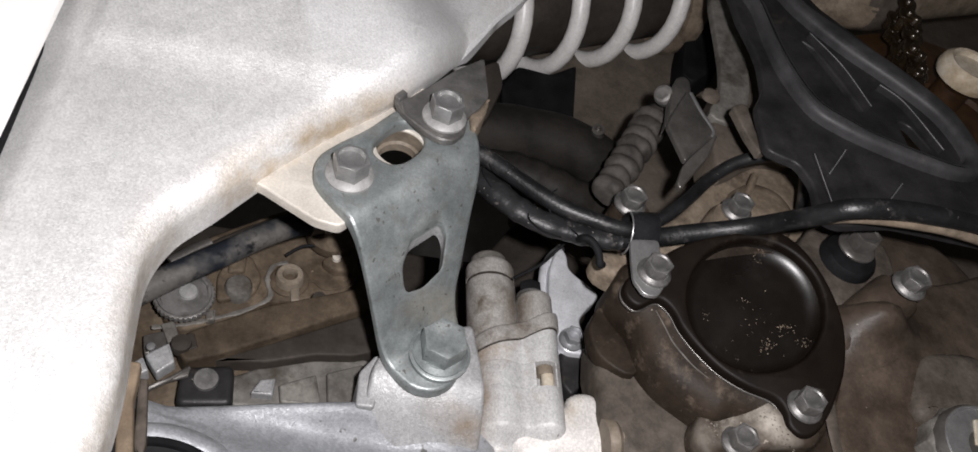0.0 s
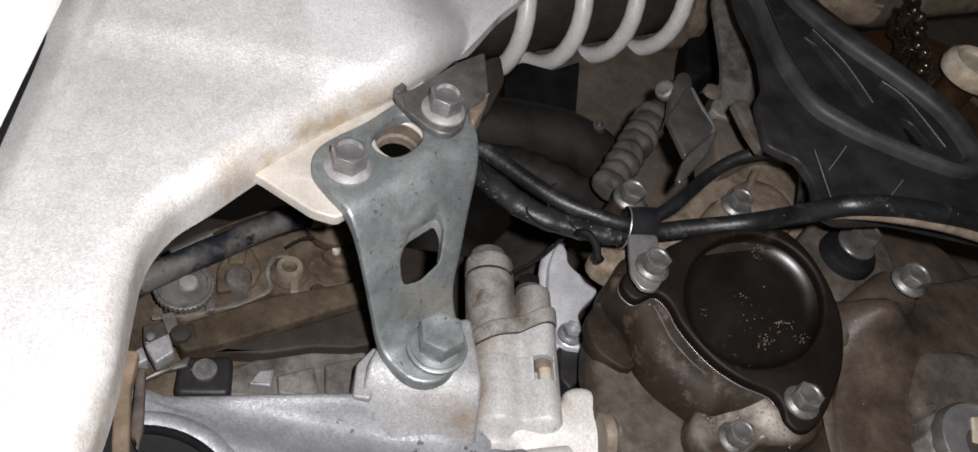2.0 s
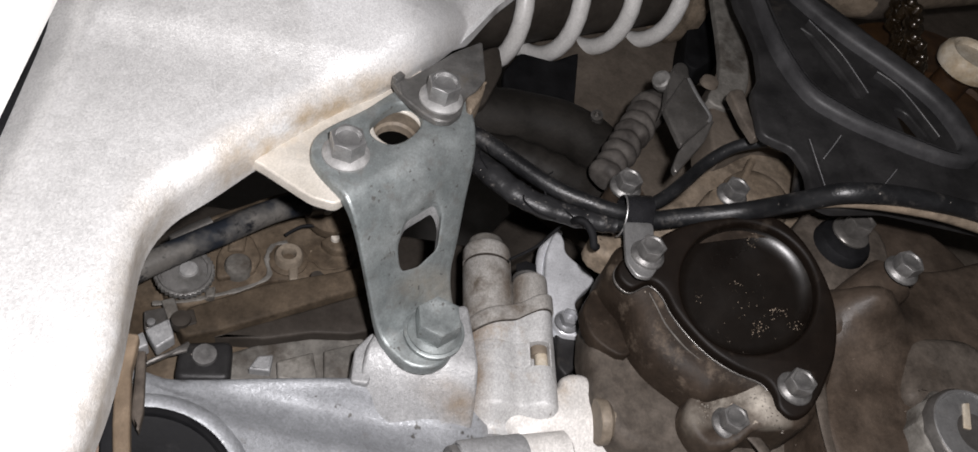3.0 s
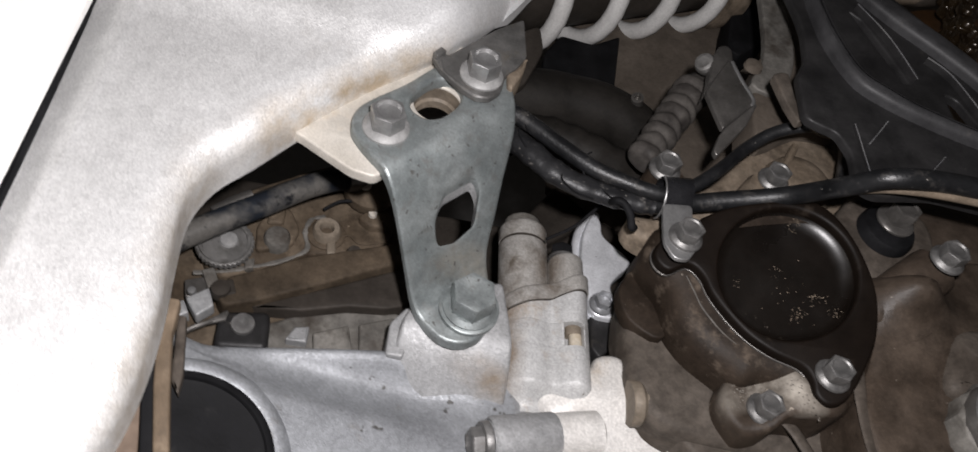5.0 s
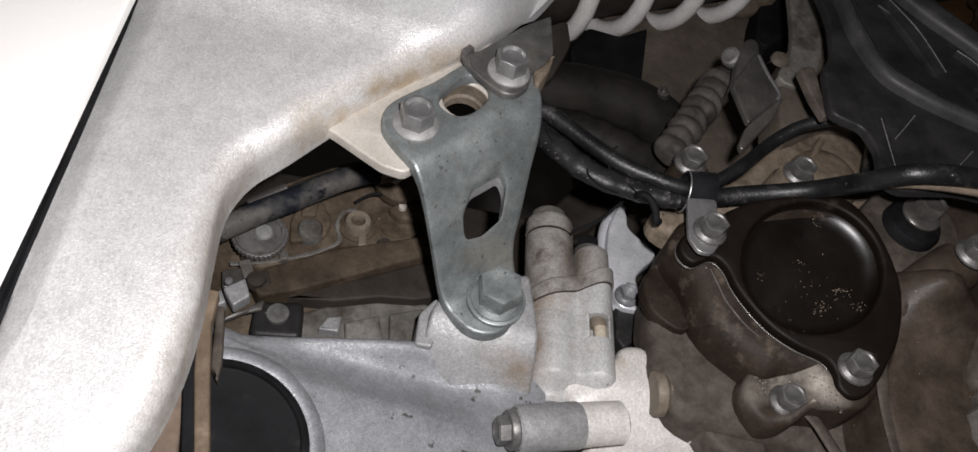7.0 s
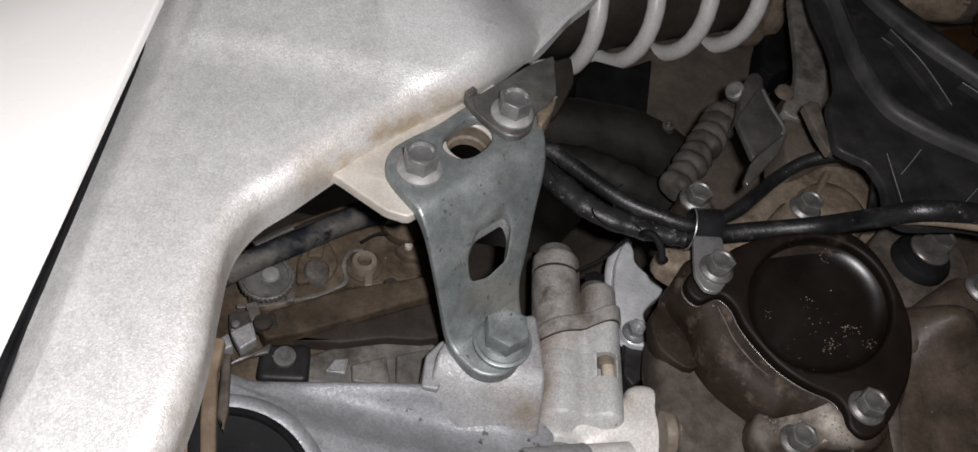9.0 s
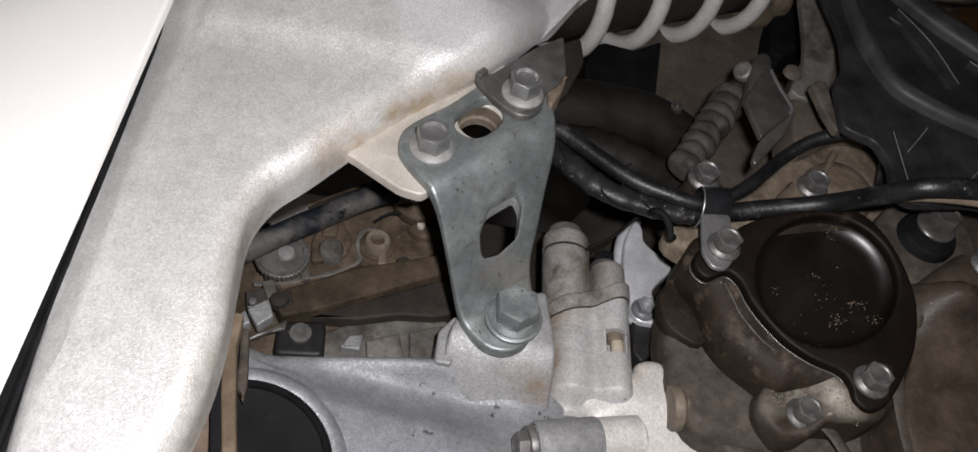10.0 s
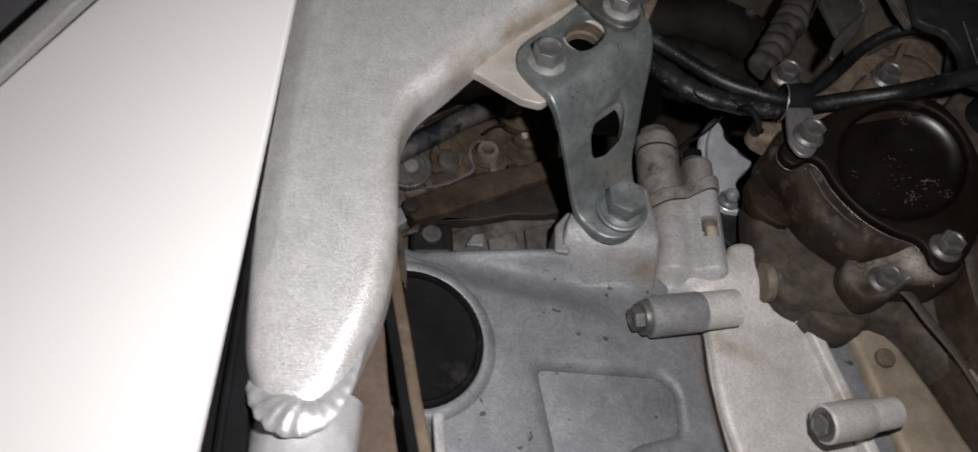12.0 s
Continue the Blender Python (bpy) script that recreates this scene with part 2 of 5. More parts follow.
PLASTIC = mat("black_plastic", (0.01252, 0.01214, 0.01236), 0, .46, (0.02365, 0.02285, 0.02306), 60, 1200, .15, (.062, .054, .045), .60, 40, soft=.3, gloss=0.2, spots=((.2, .18, .16), .765, 380), mottle=0.78)
CABLE = mat("black_cable", (0.005873, 0.006068, 0.006851), 0, .42, (0.01175, 0.01207, 0.01305), 60, 900, .4, (.055, .05, .045), .56, 130, soft=.2, gloss=0.45, spots=((.22, .205, .185), .72, 900), mottle=.6)
HOSE = mat("dusty_hose_rubber", (0.08611, 0.08112, 0.074), 0, .6, (0.01076, 0.01318, 0.01794), 40, 900, .25, (.004, .0045, .006), .55, 150, soft=.1, low=.42, high=.56, spots=((.18, .17, .16), .73, 380), gloss=0.15)
OILY = mat("oily_dark_rubber", (0.0096, 0.00858, 0.0075), 0, .6, (0.018, 0.0159, 0.0138), 60, 900, .3, gloss=0.12)
BOOT = mat("grey_dusty_rubber", (0.0315, 0.028, 0.02562), 0, .62, (0.07436, 0.06737, 0.06114), 110, 900, .25, gloss=0.12)
WHITE = mat("white_plastic", (.88, .87, .845), 0, .3, (.885, .875, .85), 15, 60, .0, grain=1.0, mottle=1)
SPRING = mat("white_spring_paint", (0.528, 0.5192, 0.5016), 0, .4, (0.5808, 0.572, 0.5544), 60, 900, .1, (.2, .17, .13), .72, 220, mottle=0.95)
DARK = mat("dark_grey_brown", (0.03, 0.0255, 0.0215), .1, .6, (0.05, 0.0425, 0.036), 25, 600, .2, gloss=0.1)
PLATE = mat("greasy_steel_plate", (0.1056, 0.09944, 0.0924), .6, .35, (0.1496, 0.1408, 0.132), 60, 900, .12, (.07, .058, .046), .60, 110, soft=.15)
RUST = mat("rusty_brown", (0.06, 0.0304, 0.0128), .2, .4, (0.028, 0.0144, 0.0072), 90, 900, .3)
BOSS = mat("dusty_boss", (0.152, 0.124, 0.0944), .12, .58, (0.216, 0.18, 0.14), 90, 900, .2, gloss=0.25, mottle=0.6)
GRIME = mat("grimy_grey_metal", (0.1178, 0.1097, 0.09862), .2, .58, (0.1987, 0.1877, 0.1693), 80, 900, .3, (.035, .027, .02), .50, 70, soft=.2, gloss=0.3, mottle=.6)
MUD = mat("dull_grey_brown", (0.08282, 0.06854, 0.05569), .05, .6, (0.1214, 0.1014, 0.08282), 25, 600, .2, gloss=0.1)
SANDY = mat("tan_stained_case", (.26, .21, .155), .15, .55, (.34, .285, .215), 40, 1200, .3, (.15, .11, .075), .55, 45, soft=.25, gloss=0.2)
CREAM = mat("cream_plastic", (.50, .46, .39), 0, .45, (.34, .27, .18), 70, 900, .1, gloss=0.3)
WOODY = mat("brown_strip", (0.12, 0.088, 0.06), 0, .5, (0.21, 0.16, 0.112), 35, 1500, .3, (.045, .032, .022), .57, 60, soft=.2, gloss=0.2, mottle=.7)
BEIGE = mat("beige_shroud", (0.154, 0.1155, 0.08855), 0, .6, (0.1309, 0.09625, 0.07315), 20, 500, .1, gloss=0.1, mottle=0.9)
GREY = mat("grey_plastic", (.035, .035, .037), 0, .5, (.065, .065, .068), 20, 900, .1, gloss=0.15)
CHAIN = mat("oily_chain_steel", (0.0135, 0.008168, 0.00405), .4, .24, (0.03037, 0.0193, 0.00972), 120, 900, .15, gloss=.7, mottle=0.78)
LUG = mat("stained_pale_casting", (0.2472, 0.2495, 0.2518), .3, .54, (0.3392, 0.3404, 0.3404), 45, 2200, .25, (.2, .185, .165), .62, 60, grain=0.8, soft=.2, stain_shade=[((.19, .145, .10), (-6, 38, -50), (9, 42, -58), 8, .8)], mottle=0.9, flake=.7, spark=(.88, 1.14), cells=1300)
KNOB = mat("dark_chromed_disc", (0.1223, 0.1191, 0.1126), .35, .4, (0.193, 0.1865, 0.1802), 90, 900, .2, (.05, .045, .04), .52, 160, soft=.15)
WORN = mat("worn_grey_plastic", (0.1147, 0.1147, 0.1198), 0, .5, (0.1785, 0.1759, 0.1734), 90, 900, .15, gloss=0.2)
# Paler brown for dust, and to put light into the colour of lit castings.
DUSTY_LIT = mat("dusty_lit_casting", (0.06564, 0.05409, 0.04443), .05, .6, (0.1007, 0.08561, 0.07183), 40, 900, .25, (.05, .038, .028), .56, 60, soft=.3, gloss=0.12, mottle=0.55)
PLUG = mat("dusty_black_rubber", (0.003025, 0.003025, 0.003479), 0, .7, (0.007865, 0.007865, 0.008773), 50, 900, .2, (.04, .038, .036), .54, 40, soft=.25, gloss=0.12)
TRIM = mat("pale_grey_rubber", (.33, .325, .315), 0, .6, (.38, .375, .365), 30, 900, .1, gloss=.2, mottle=.95)
TANK = mat("grey_tank_plastic", (.085, .083, .089), 0, .5, (.105, .103, .109), 30, 1500, .2, gloss=.3, mottle=.9)
# Paler copy of the guard plastic; the colour stands for facets catching light.
BAND = mat("lit_black_plastic", (0.0255, 0.02513, 0.02625), 0, .5, (0.0435, 0.04275, 0.04425), 60, 1200, .15, (.09, .08, .07), .62, 60, soft=.3, gloss=.25)
SLEEVE = mat("dusty_black_wrap", (.010, .010, .011), 0, .42, (.02, .02, .021), 60, 900, .35, (.13, .12, .11), .60, 160, soft=.12, gloss=.35, spots=((.30, .28, .255), .71, 1100), mottle=.6)
GLOSSY = mat("glossy_black_sleeve", (.008, .008, .009), 0, .24, (.014, .014, .0155), 60, 900, .1, (.06, .055, .05), .66, 120, soft=.2, gloss=.5)
WASHED = mat("dull_steel_plate", (0.1054, 0.1023, 0.09796), .45, .46, (0.155, 0.1513, 0.1457), 60, 1500, .1, (.11, .095, .075), .56, 110, soft=.2, grain=.78, spots=((.08, .075, .065), .70, 420), mottle=0.62)
CHROME = mat("bright_plated_steel", (0.36, 0.366, 0.378), .65, .28, None, 60, 1500, .05, mottle=.85)
CRUST = mat("pale_dusty_crust", (0.19, 0.172, 0.148), .05, .62, (0.27, 0.248, 0.218), 60, 1600, .3, (.03, .022, .016), .46, 130, soft=.16, gloss=.15, mottle=.7)
CONCRETE = mat("concrete", (.15, .145, .135), 0, .8, (.19, .185, .175), 4, 60, .3, mottle=1)
PLASTER = mat("wall_plaster", (.22, .21, .2), 0, .85, (.26, .25, .24), 3, 60, .2, mottle=1)


# ---- shaping ----
def part(name, bm, material, parent=None, label="", angle=38, matrix=None):
    """One mesh object, from a mesh in drawing millimetres, under a thing or a part."""
    bm.transform(MM if matrix is None else matrix)
    bmesh.ops.recalc_face_normals(bm, faces=bm.faces)
    me = bpy.data.meshes.new(name)
    bm.to_mesh(me)
    bm.free()
    me.materials.append(material)
    me.polygons.foreach_set("use_smooth", [True] * len(me.polygons))
    me.set_sharp_from_angle(angle=radians(angle))
    ob = new(name, me)
    if parent:
        ob.parent = parent
        if matrix is None:
            ob.matrix_parent_inverse = parent.matrix_world.inverted()
    if label:
        tagged(ob, label)
    return ob


def thing(name, label, category, place=(0, 0, 0), group="", kind=""):
    ob = new(name)
    ob.empty_display_size = .01
    ob.matrix_basis = Matrix.Translation(at(*place))
    ob.matrix_world = ob.matrix_basis
    return tagged(ob, label, category, group, kind)


def smooth(pts, n=4, closed=True):
    """A curve through the points (two or three numbers each)."""
    out, k = [], len(pts)
    p = [Vector(q) for q in pts]
    for i in range(k if closed else k - 1):
        a, b, c, d = ((p[(i + j) % k] if closed else p[min(max(i + j, 0), k - 1)]) for j in (-1, 0, 1, 2))
        for s in range(n):
            t = s / n
            out.append(tuple(.5 * (2 * b + (c - a) * t + (2 * a - 5 * b + 4 * c - d) * t * t + (3 * b - a - 3 * c + d) * t ** 3)))
    if not closed:
        out.append(tuple(p[-1]))
    return out


def rounded(pts, r, n=4):
    """A polygon with its corners rounded by about r."""
    out, k = [], len(pts)
    for i in range(k):
        a, b, c = Vector(pts[i - 1]), Vector(pts[i]), Vector(pts[(i + 1) % k])
        u, v = a - b, c - b
        s = min(r, u.length * .45, v.length * .45)
        p, q = b + u.normalized() * s, b + v.normalized() * s
        for j in range(n + 1):
            t = j / n
            out.append(tuple(p * (1 - t) ** 2 + b * 2 * t * (1 - t) + q * t * t))
    return out


def circle(x, z, r, n=32, start=0):
    return [(x + r * math.cos(start + 2 * math.pi * i / n), z + r * math.sin(start + 2 * math.pi * i / n)) for i in range(n)]


def prism(outer, y0, y1, bev=1.0, holes=(), seg=3, bm=None):
    """A plate of that outline in x and z, from its rounded front edge at y0 back to y1."""
    bm = bm or bmesh.new()
    loops = []
    for k, c in enumerate((outer, *holes)):
        area = sum(c[i - 1][0] * c[i][1] - c[i][0] * c[i - 1][1] for i in range(len(c)))
        c = list(c) if (area > 0) == (k == 0) else list(reversed(c))
        nrm = []
        for i in range(len(c)):
            a, b, d = Vector(c[i - 1]), Vector(c[i]), Vector(c[(i + 1) % len(c)])
            e, g = (b - a), (d - b)
            e = e.normalized() if e.length > 1e-6 else Vector((1, 0))
            g = g.normalized() if g.length > 1e-6 else e
            m = Vector((e.y + g.y, -e.x - g.x))
            m = m.normalized() if m.length > 1e-6 else Vector((e.y, -e.x))
            nrm.append(m / max(.5, m.dot(Vector((e.y, -e.x)))))
        steps = [(0, y1), (0, y0 + bev)] + [(bev * (1 - math.cos(j * math.pi / 2 / seg)), y0 + bev * (1 - math.sin(j * math.pi / 2 / seg))) for j in range(1, seg + 1)]
        rings = [[bm.verts.new((p[0] - n.x * ins, y, p[1] - n.y * ins)) for p, n in zip(c, nrm)] for ins, y in steps]
        for r, s in zip(rings, rings[1:]):
            for i in range(len(c)):
                bm.faces.new((r[i - 1], r[i], s[i], s[i - 1]))
        loops.append((rings[0], rings[-1]))
    for side in (0, 1):
        vs = [v for lp in loops for v in lp[side]]
        for tri in geometry.tessellate_polygon([[Vector((v.co.x, v.co.z, 0)) for v in lp[side]] for lp in loops]):
            try:
                bm.faces.new([vs[i] for i in tri])
            except ValueError:
                pass
    return bm


def lathe(profile, n=32, bm=None, m=None, cap=True):
    """A turned part: (radius, height) pairs, the height towards the viewer (-y)."""
    bm = bm or bmesh.new()
    m = m or Matrix()
    rings = []
    for r, h in profile:
        if r < 1e-4:
            rings.append([bm.verts.new(m @ Vector((0, -h, 0)))])
        else:
            rings.append([bm.verts.new(m @ Vector((r * math.cos(2 * math.pi * i / n), -h, r * math.sin(2 * math.pi * i / n)))) for i in range(n)])
    for a, b in zip(rings, rings[1:]):
        for i in range(n):
            f = [a[i - 1], a[i], b[i], b[i - 1]] if len(a) > 1 and len(b) > 1 else [a[0], b[i], b[i - 1]] if len(a) == 1 else [a[i - 1], a[i], b[0]]
            bm.faces.new(f)
    for r in (rings[0], rings[-1]):
        if cap and len(r) > 2:
            bm.faces.new(r)
    return bm


def sweep(path, radius, n=14, bm=None, flat=1.0):
    """A tube along the points; radius is one number or a function of 0..1 along it."""
    bm = bm or bmesh.new()
    p = [Vector(q) for q in path]
    side, rings = Vector((.13, -1, .21)), []
    for i, c in enumerate(p):
        d = (p[min(i + 1, len(p) - 1)] - p[max(i - 1, 0)]).normalized()
        u = (side - d * side.dot(d)).normalized()
        v = d.cross(u)
        side = u
        r = radius(i / (len(p) - 1)) if callable(radius) else radius
        rings.append([bm.verts.new(c + u * r * flat * math.cos(2 * math.pi * k / n) + v * r * math.sin(2 * math.pi * k / n)) for k in range(n)])
    for a, b in zip(rings, rings[1:]):
        for i in range(n):
            bm.faces.new((a[i - 1], a[i], b[i], b[i - 1]))
    bm.faces.new(rings[0])
    bm.faces.new(rings[-1])
    return bm


def along(a, b):
    """The matrix that lays a turned part's axis from a to b."""
    a, b = Vector(a), Vector(b)
    return Matrix.Translation(a) @ (b - a).to_track_quat("-Y", "Z").to_matrix().to_4x4()


def cut(bm, axis, values):
    for v in values:
        bmesh.ops.bisect_plane(bm, geom=bm.verts[:] + bm.edges[:] + bm.faces[:], plane_co=Vector(axis) * v / Vector(axis).length, plane_no=axis)
    return bm


def moved(bm, fn):
    for v in bm.verts:
        v.co = fn(v.co)
    return bm


def ease(a, b, x):
    t = min(max((x - a) / (b - a), 0), 1)
    return t * t * (3 - 2 * t)


# ---- the workshop ----
def slab(name, lo, hi, material, label, category):
    bm = bmesh.new()
    bmesh.ops.create_cube(bm, size=1, matrix=Matrix.Translation((Vector(lo) + Vector(hi)) / 2) @ Matrix.Diagonal((*(Vector(hi) - Vector(lo)), 1)))
    return tagged(part(name, bm, material, matrix=Matrix()), label, category, kind="structure")


slab("floor", (-1, -1, -.2), (1, 1, -.1), CONCRETE, "bare grey concrete workshop floor", "floor")
slab("wall_north", (-1, 1, -.2), (1, 1.1, 1.7), PLASTER, "plain grey plastered workshop wall", "wall")
slab("wall_south", (-1, -1.1, -.2), (1, -1, 1.7), PLASTER, "plain grey plastered workshop wall", "wall")
slab("wall_east", (1, -1.1, -.2), (1.1, 1.1, 1.7), PLASTER, "plain grey plastered workshop wall", "wall")
slab("wall_west", (-1.1, -1.1, -.2), (-1, 1.1, 1.7), PLASTER, "plain grey plastered workshop wall", "wall")
slab("ceiling", (-1.1, -1.1, 1.7), (1.1, 1.1, 1.8), PLASTER, "plain grey plastered workshop ceiling", "ceiling")


# ---- bolts ----
def make_bolt(name, label, hexw, head, flange, material, washer=0.0, dish=.6, group="", skirt=None):
    """A hexagon bolt with a flange, standing on its seat at the origin."""
    t = tagged(new(name), label, "bolt", group)
    t.empty_display_size = .005
    if washer:
        part("washer", lathe([(flange * 1.02, 0), (flange * 1.12, .4), (flange * 1.12, washer - .3), (flange * 1.06, washer), (2, washer)], 36), material, t, matrix=TURN.copy())
    h0 = washer
    part("flange", lathe([(flange, h0), (flange, h0 + .7), (flange * .95, h0 + 1.1), (hexw * .56, h0 + 2.1), (1, h0 + 2.1)], 36), skirt or material, t, matrix=TURN.copy())
    r = hexw / math.sqrt(3)
    bm = bmesh.new()
    rings = []
    for k, h in ((.985, h0 + 1.2), (1, h0 + 1.6), (1, h0 + head - .7), (.975, h0 + head - .15)):
        rings.append([bm.verts.new((r * k * math.cos(i * math.pi / 3), -h, r * k * math.sin(i * math.pi / 3))) for i in range(6)])
    for a, b in zip(rings, rings[1:]):
        for i in range(6):
            bm.faces.new((a[i - 1], a[i], b[i], b[i - 1]))
    last = rings[-1]
    n = 36
    prev = None
    for rr, h in ((hexw * .475, h0 + head), (hexw * .42, h0 + head + .02), (hexw * .36, h0 + head - dish), (hexw * .05, h0 + head - dish * 1.1)):
        ring = [bm.verts.new((rr * math.cos(2 * math.pi * i / n), -h, rr * math.sin(2 * math.pi * i / n))) for i in range(n)]
        if prev is None:
            for i in range(6):
                a, b = last[i], last[(i + 1) % 6]
                seg = [ring[(i * 6 + j) % n] for j in range(7)]
                for j in range(3):
                    bm.faces.new((a, seg[j], seg[j + 1]))
                bm.faces.new((a, seg[3], b))
                for j in range(3, 6):
                    bm.faces.new((b, seg[j], seg[j + 1]))
        else:
            for i in range(n):
                bm.faces.new((prev[i - 1], prev[i], ring[i], ring[i - 1]))
        prev = ring
    bm.faces.new(prev)
    part("head", bm, material, t, angle=16, matrix=TURN.copy())
    return t


def set_bolt(bolt, x, y, z, spin=0, lean=(0, 0), copy=True, label=""):
    """The bolt with its seat at that place; lean: degrees about the drawing's x and z."""
    m = Matrix.Translation(at(x, y, z)) @ (TURN.to_3x3() * 1000).to_4x4() @ pose(0, 0, 0, lean[0], spin, lean[1]) @ (TURN.to_3x3() * 1000).transposed().to_4x4()
    if copy:
        bolt = copy_thing(bolt, m)
    else:
        bolt.matrix_basis = m
    if label:
        bolt["label"] = label
    return bolt


# ---- the frame ----
spar = thing("motorcycle_frame", "silver metal-flake painted aluminium motorcycle frame spar", "frame", (-100, -15, 0))
outline = smooth([(17, 126), (2, 100), (-7, 82.5), (-17.5, 64), (-35, 40), (-56, 16), (-72, -3), (-84.5, -20), (-93, -31), (-97, -44), (-96, -60), (-94.2, -76), (-93.6, -92),
                  (-95, -107), (-99, -122), (-103, -135), (-109, -143), (-116, -145), (-124, -141), (-130, -132), (-133.5, -120), (-137, -94), (-140, -58), (-144.5, -10),
                  (-149, 30), (-152, 70), (-155, 125), (-140, 165), (-60, 185), (30, 175)], 4)
bm = prism(outline, -24, -6.5, 8, seg=7)
cut(bm, (1, 0, 0), [x for x in range(-150, 30, 7)])
cut(bm, (0, 0, 1), [z for z in range(-140, 180, 8)])
cut(bm, (1, 0, .015), [-130.4])


def spar_shape(c):
    over = max(0, ((c.x + 56) * 1.2 - (c.z - 10)) / 1.56 + 16)     # how far past the crest of the upper limb
    right = (c.x + 28) * .87 + (c.z - 66) * .42                 # and up its far end, which turns inwards
    y = c.y + (ease(-10, 30, c.z) * (min(.024 * over ** 2, 9) + min(.012 * max(0, right + 12) ** 2, 14)) if c.y < -8 else 0)
    ridge = -130.4 - .015 * c.z
    if c.x < ridge and c.y < -3:
        y = max(y, -24 + .55 * (ridge - c.x))
    hollow = math.exp(-(((c.x + 116) / 22) ** 2 + ((c.z + 20) / 50) ** 2))
    lean = max(0, c.z - 12) * ease(12, 40, c.z) * ease(22, -14, right) if c.y < -9 else 0    # the upper limb leans outwards
    return Vector((c.x - .001 * (c.x + 47) * lean, y + (1.2 * hollow if c.y < -20 else 0) - .15 * lean, c.z - .2 * lean))


moved(bm, spar_shape)
part("spar", bm, FRAME, spar, "cast spar with rounded edges")
part("parting_line", sweep(smooth([(-94.4, -10.4, -92), (-95, -10.4, -76), (-96.8, -10.4, -60), (-97.8, -10.4, -44), (-93.8, -10.4, -31), (-85.2, -10.4, -20), (-72.8, -10.4, -3)], 6, False), .5, 8), FRAME, spar, "raised parting line of the casting")
tab = rounded([(-84, -3), (-73.2, -7), (-56, -16.8), (-48.6, -18), (-40, -8), (-18, 18), (-11, 32), (-15, 44), (-28, 49), (-42, 42), (-62, 26)], 2)
ear = part("mounting_tab", prism(tab, -11.5, -7.6, .8, [circle(-32.6, 18.0, 8.0, 36)]), TAN, spar, "dusty mounting ear with a round hole")
part("ear_bush", lathe([(8.7, 7), (10.5, 6.5), (10.5, 2.6), (6.7, 2.6), (6.9, 5.4), (7.7, 6.2), (7.95, 10.6), (8.6, 11.2), (8.7, 7)], 40, m=Matrix.Translation((-32.6, 0, 18.0)), cap=False), BOSS, ear, "tan stepped bore of the ear")
part("lower_tube", lathe([(15.4, 0), (15.7, .5), (15.7, 130)], 48, m=along((-113, -7, -134), (-113, -7, -264))), TUBE, spar, "bare aluminium lower tube")


seam = smooth([(-132.6, -110), (-131, -121), (-127.6, -131), (-123.6, -138.4), (-118.6, -142.8), (-112.9, -144.2), (-107.4, -142), (-103.8, -136), (-101.4, -128), (-99.6, -119)], 18, False)


def weld_line(k, n):
    i = min(k / n, 1) * (len(seam) - 1)
    j = min(int(i), len(seam) - 2)
    x, z = Vector(seam[j]).lerp(Vector(seam[j + 1]), i - j)
    dx = min(abs(x + 113.5), 15.5)
    return (x, -9.2 - math.sqrt(max(16.2 ** 2 - dx ** 2, 0)) * .95, z)


bm = bmesh.new()
rings = []
for k in range(131):
    mid, nxt = Vector(weld_line(k, 130)), Vector(weld_line(k + .5, 130))
    d = (nxt - mid).normalized()
    u = Vector((0, -1, 0)) - d * d.y * -1
    u = u.normalized()
    v = d.cross(u)
    end = min(1, .2 + 1.7 * min(k / 130, 1 - k / 130))
    row = []
    for j in range(16):
        a = 2 * math.pi * j / 16
        ripple = (.28 if 20 < k < 78 else .12) * math.sin(2 * math.pi * (k / 8.5 + .6 * math.cos(a - .6))) + .1 * math.sin(k * .9)
        r = (5.6 + ripple) * end
        row.append(bm.verts.new(mid + u * ((r * .30 + .5 * ripple) * math.cos(a)) + v * (r * math.sin(a))))
    rings.append(row)
for a, b in zip(rings, rings[1:]):
    for i in range(16):
        bm.faces.new((a[i - 1], a[i], b[i], b[i - 1]))
bm.faces.new(rings[0])
bm.faces.new(rings[-1])
part("weld_bead", bm, WELD, spar, "rippled weld bead")
clamp = thing("tube_clamp", "black rubber and steel clamp round the lower frame tube", "clamp", (-113, -11, -170))
part("band", lathe([(16, 0), (20.5, .5), (21, 2), (21, 5), (19.5, 6), (19.5, 16), (21, 17), (21, 22), (16, 22.5)], 48, m=along((-115, -11, -157), (-115, -11, -179))), GREY, clamp)
part("strap", lathe([(19.7, 0), (20.4, .5), (20.4, 6), (19.7, 6.5)], 48, m=along((-115, -11, -166), (-115, -11, -172))), BLACK, clamp, "black strap")
part("buckle", prism(rounded([(-99, -160), (-93, -160), (-93, -180), (-99, -180)], 1.5), -30, -8, 1.5), BLACK, clamp)

# ---- the side panel ----
panel = thing("side_panel", "glossy white plastic side panel beside the frame", "side panel", (-200, -30, -50))
edge = rounded([(-142.7, 140), (-141.2, 50), (-139.8, 0), (-138.2, -50), (-137, -100), (-135.7, -160), (-132, -260), (-312, -260), (-222, -50), (-150, 112), (-148, 140)], 2, 2)
bm = prism(edge, -30, -26, 1.2)
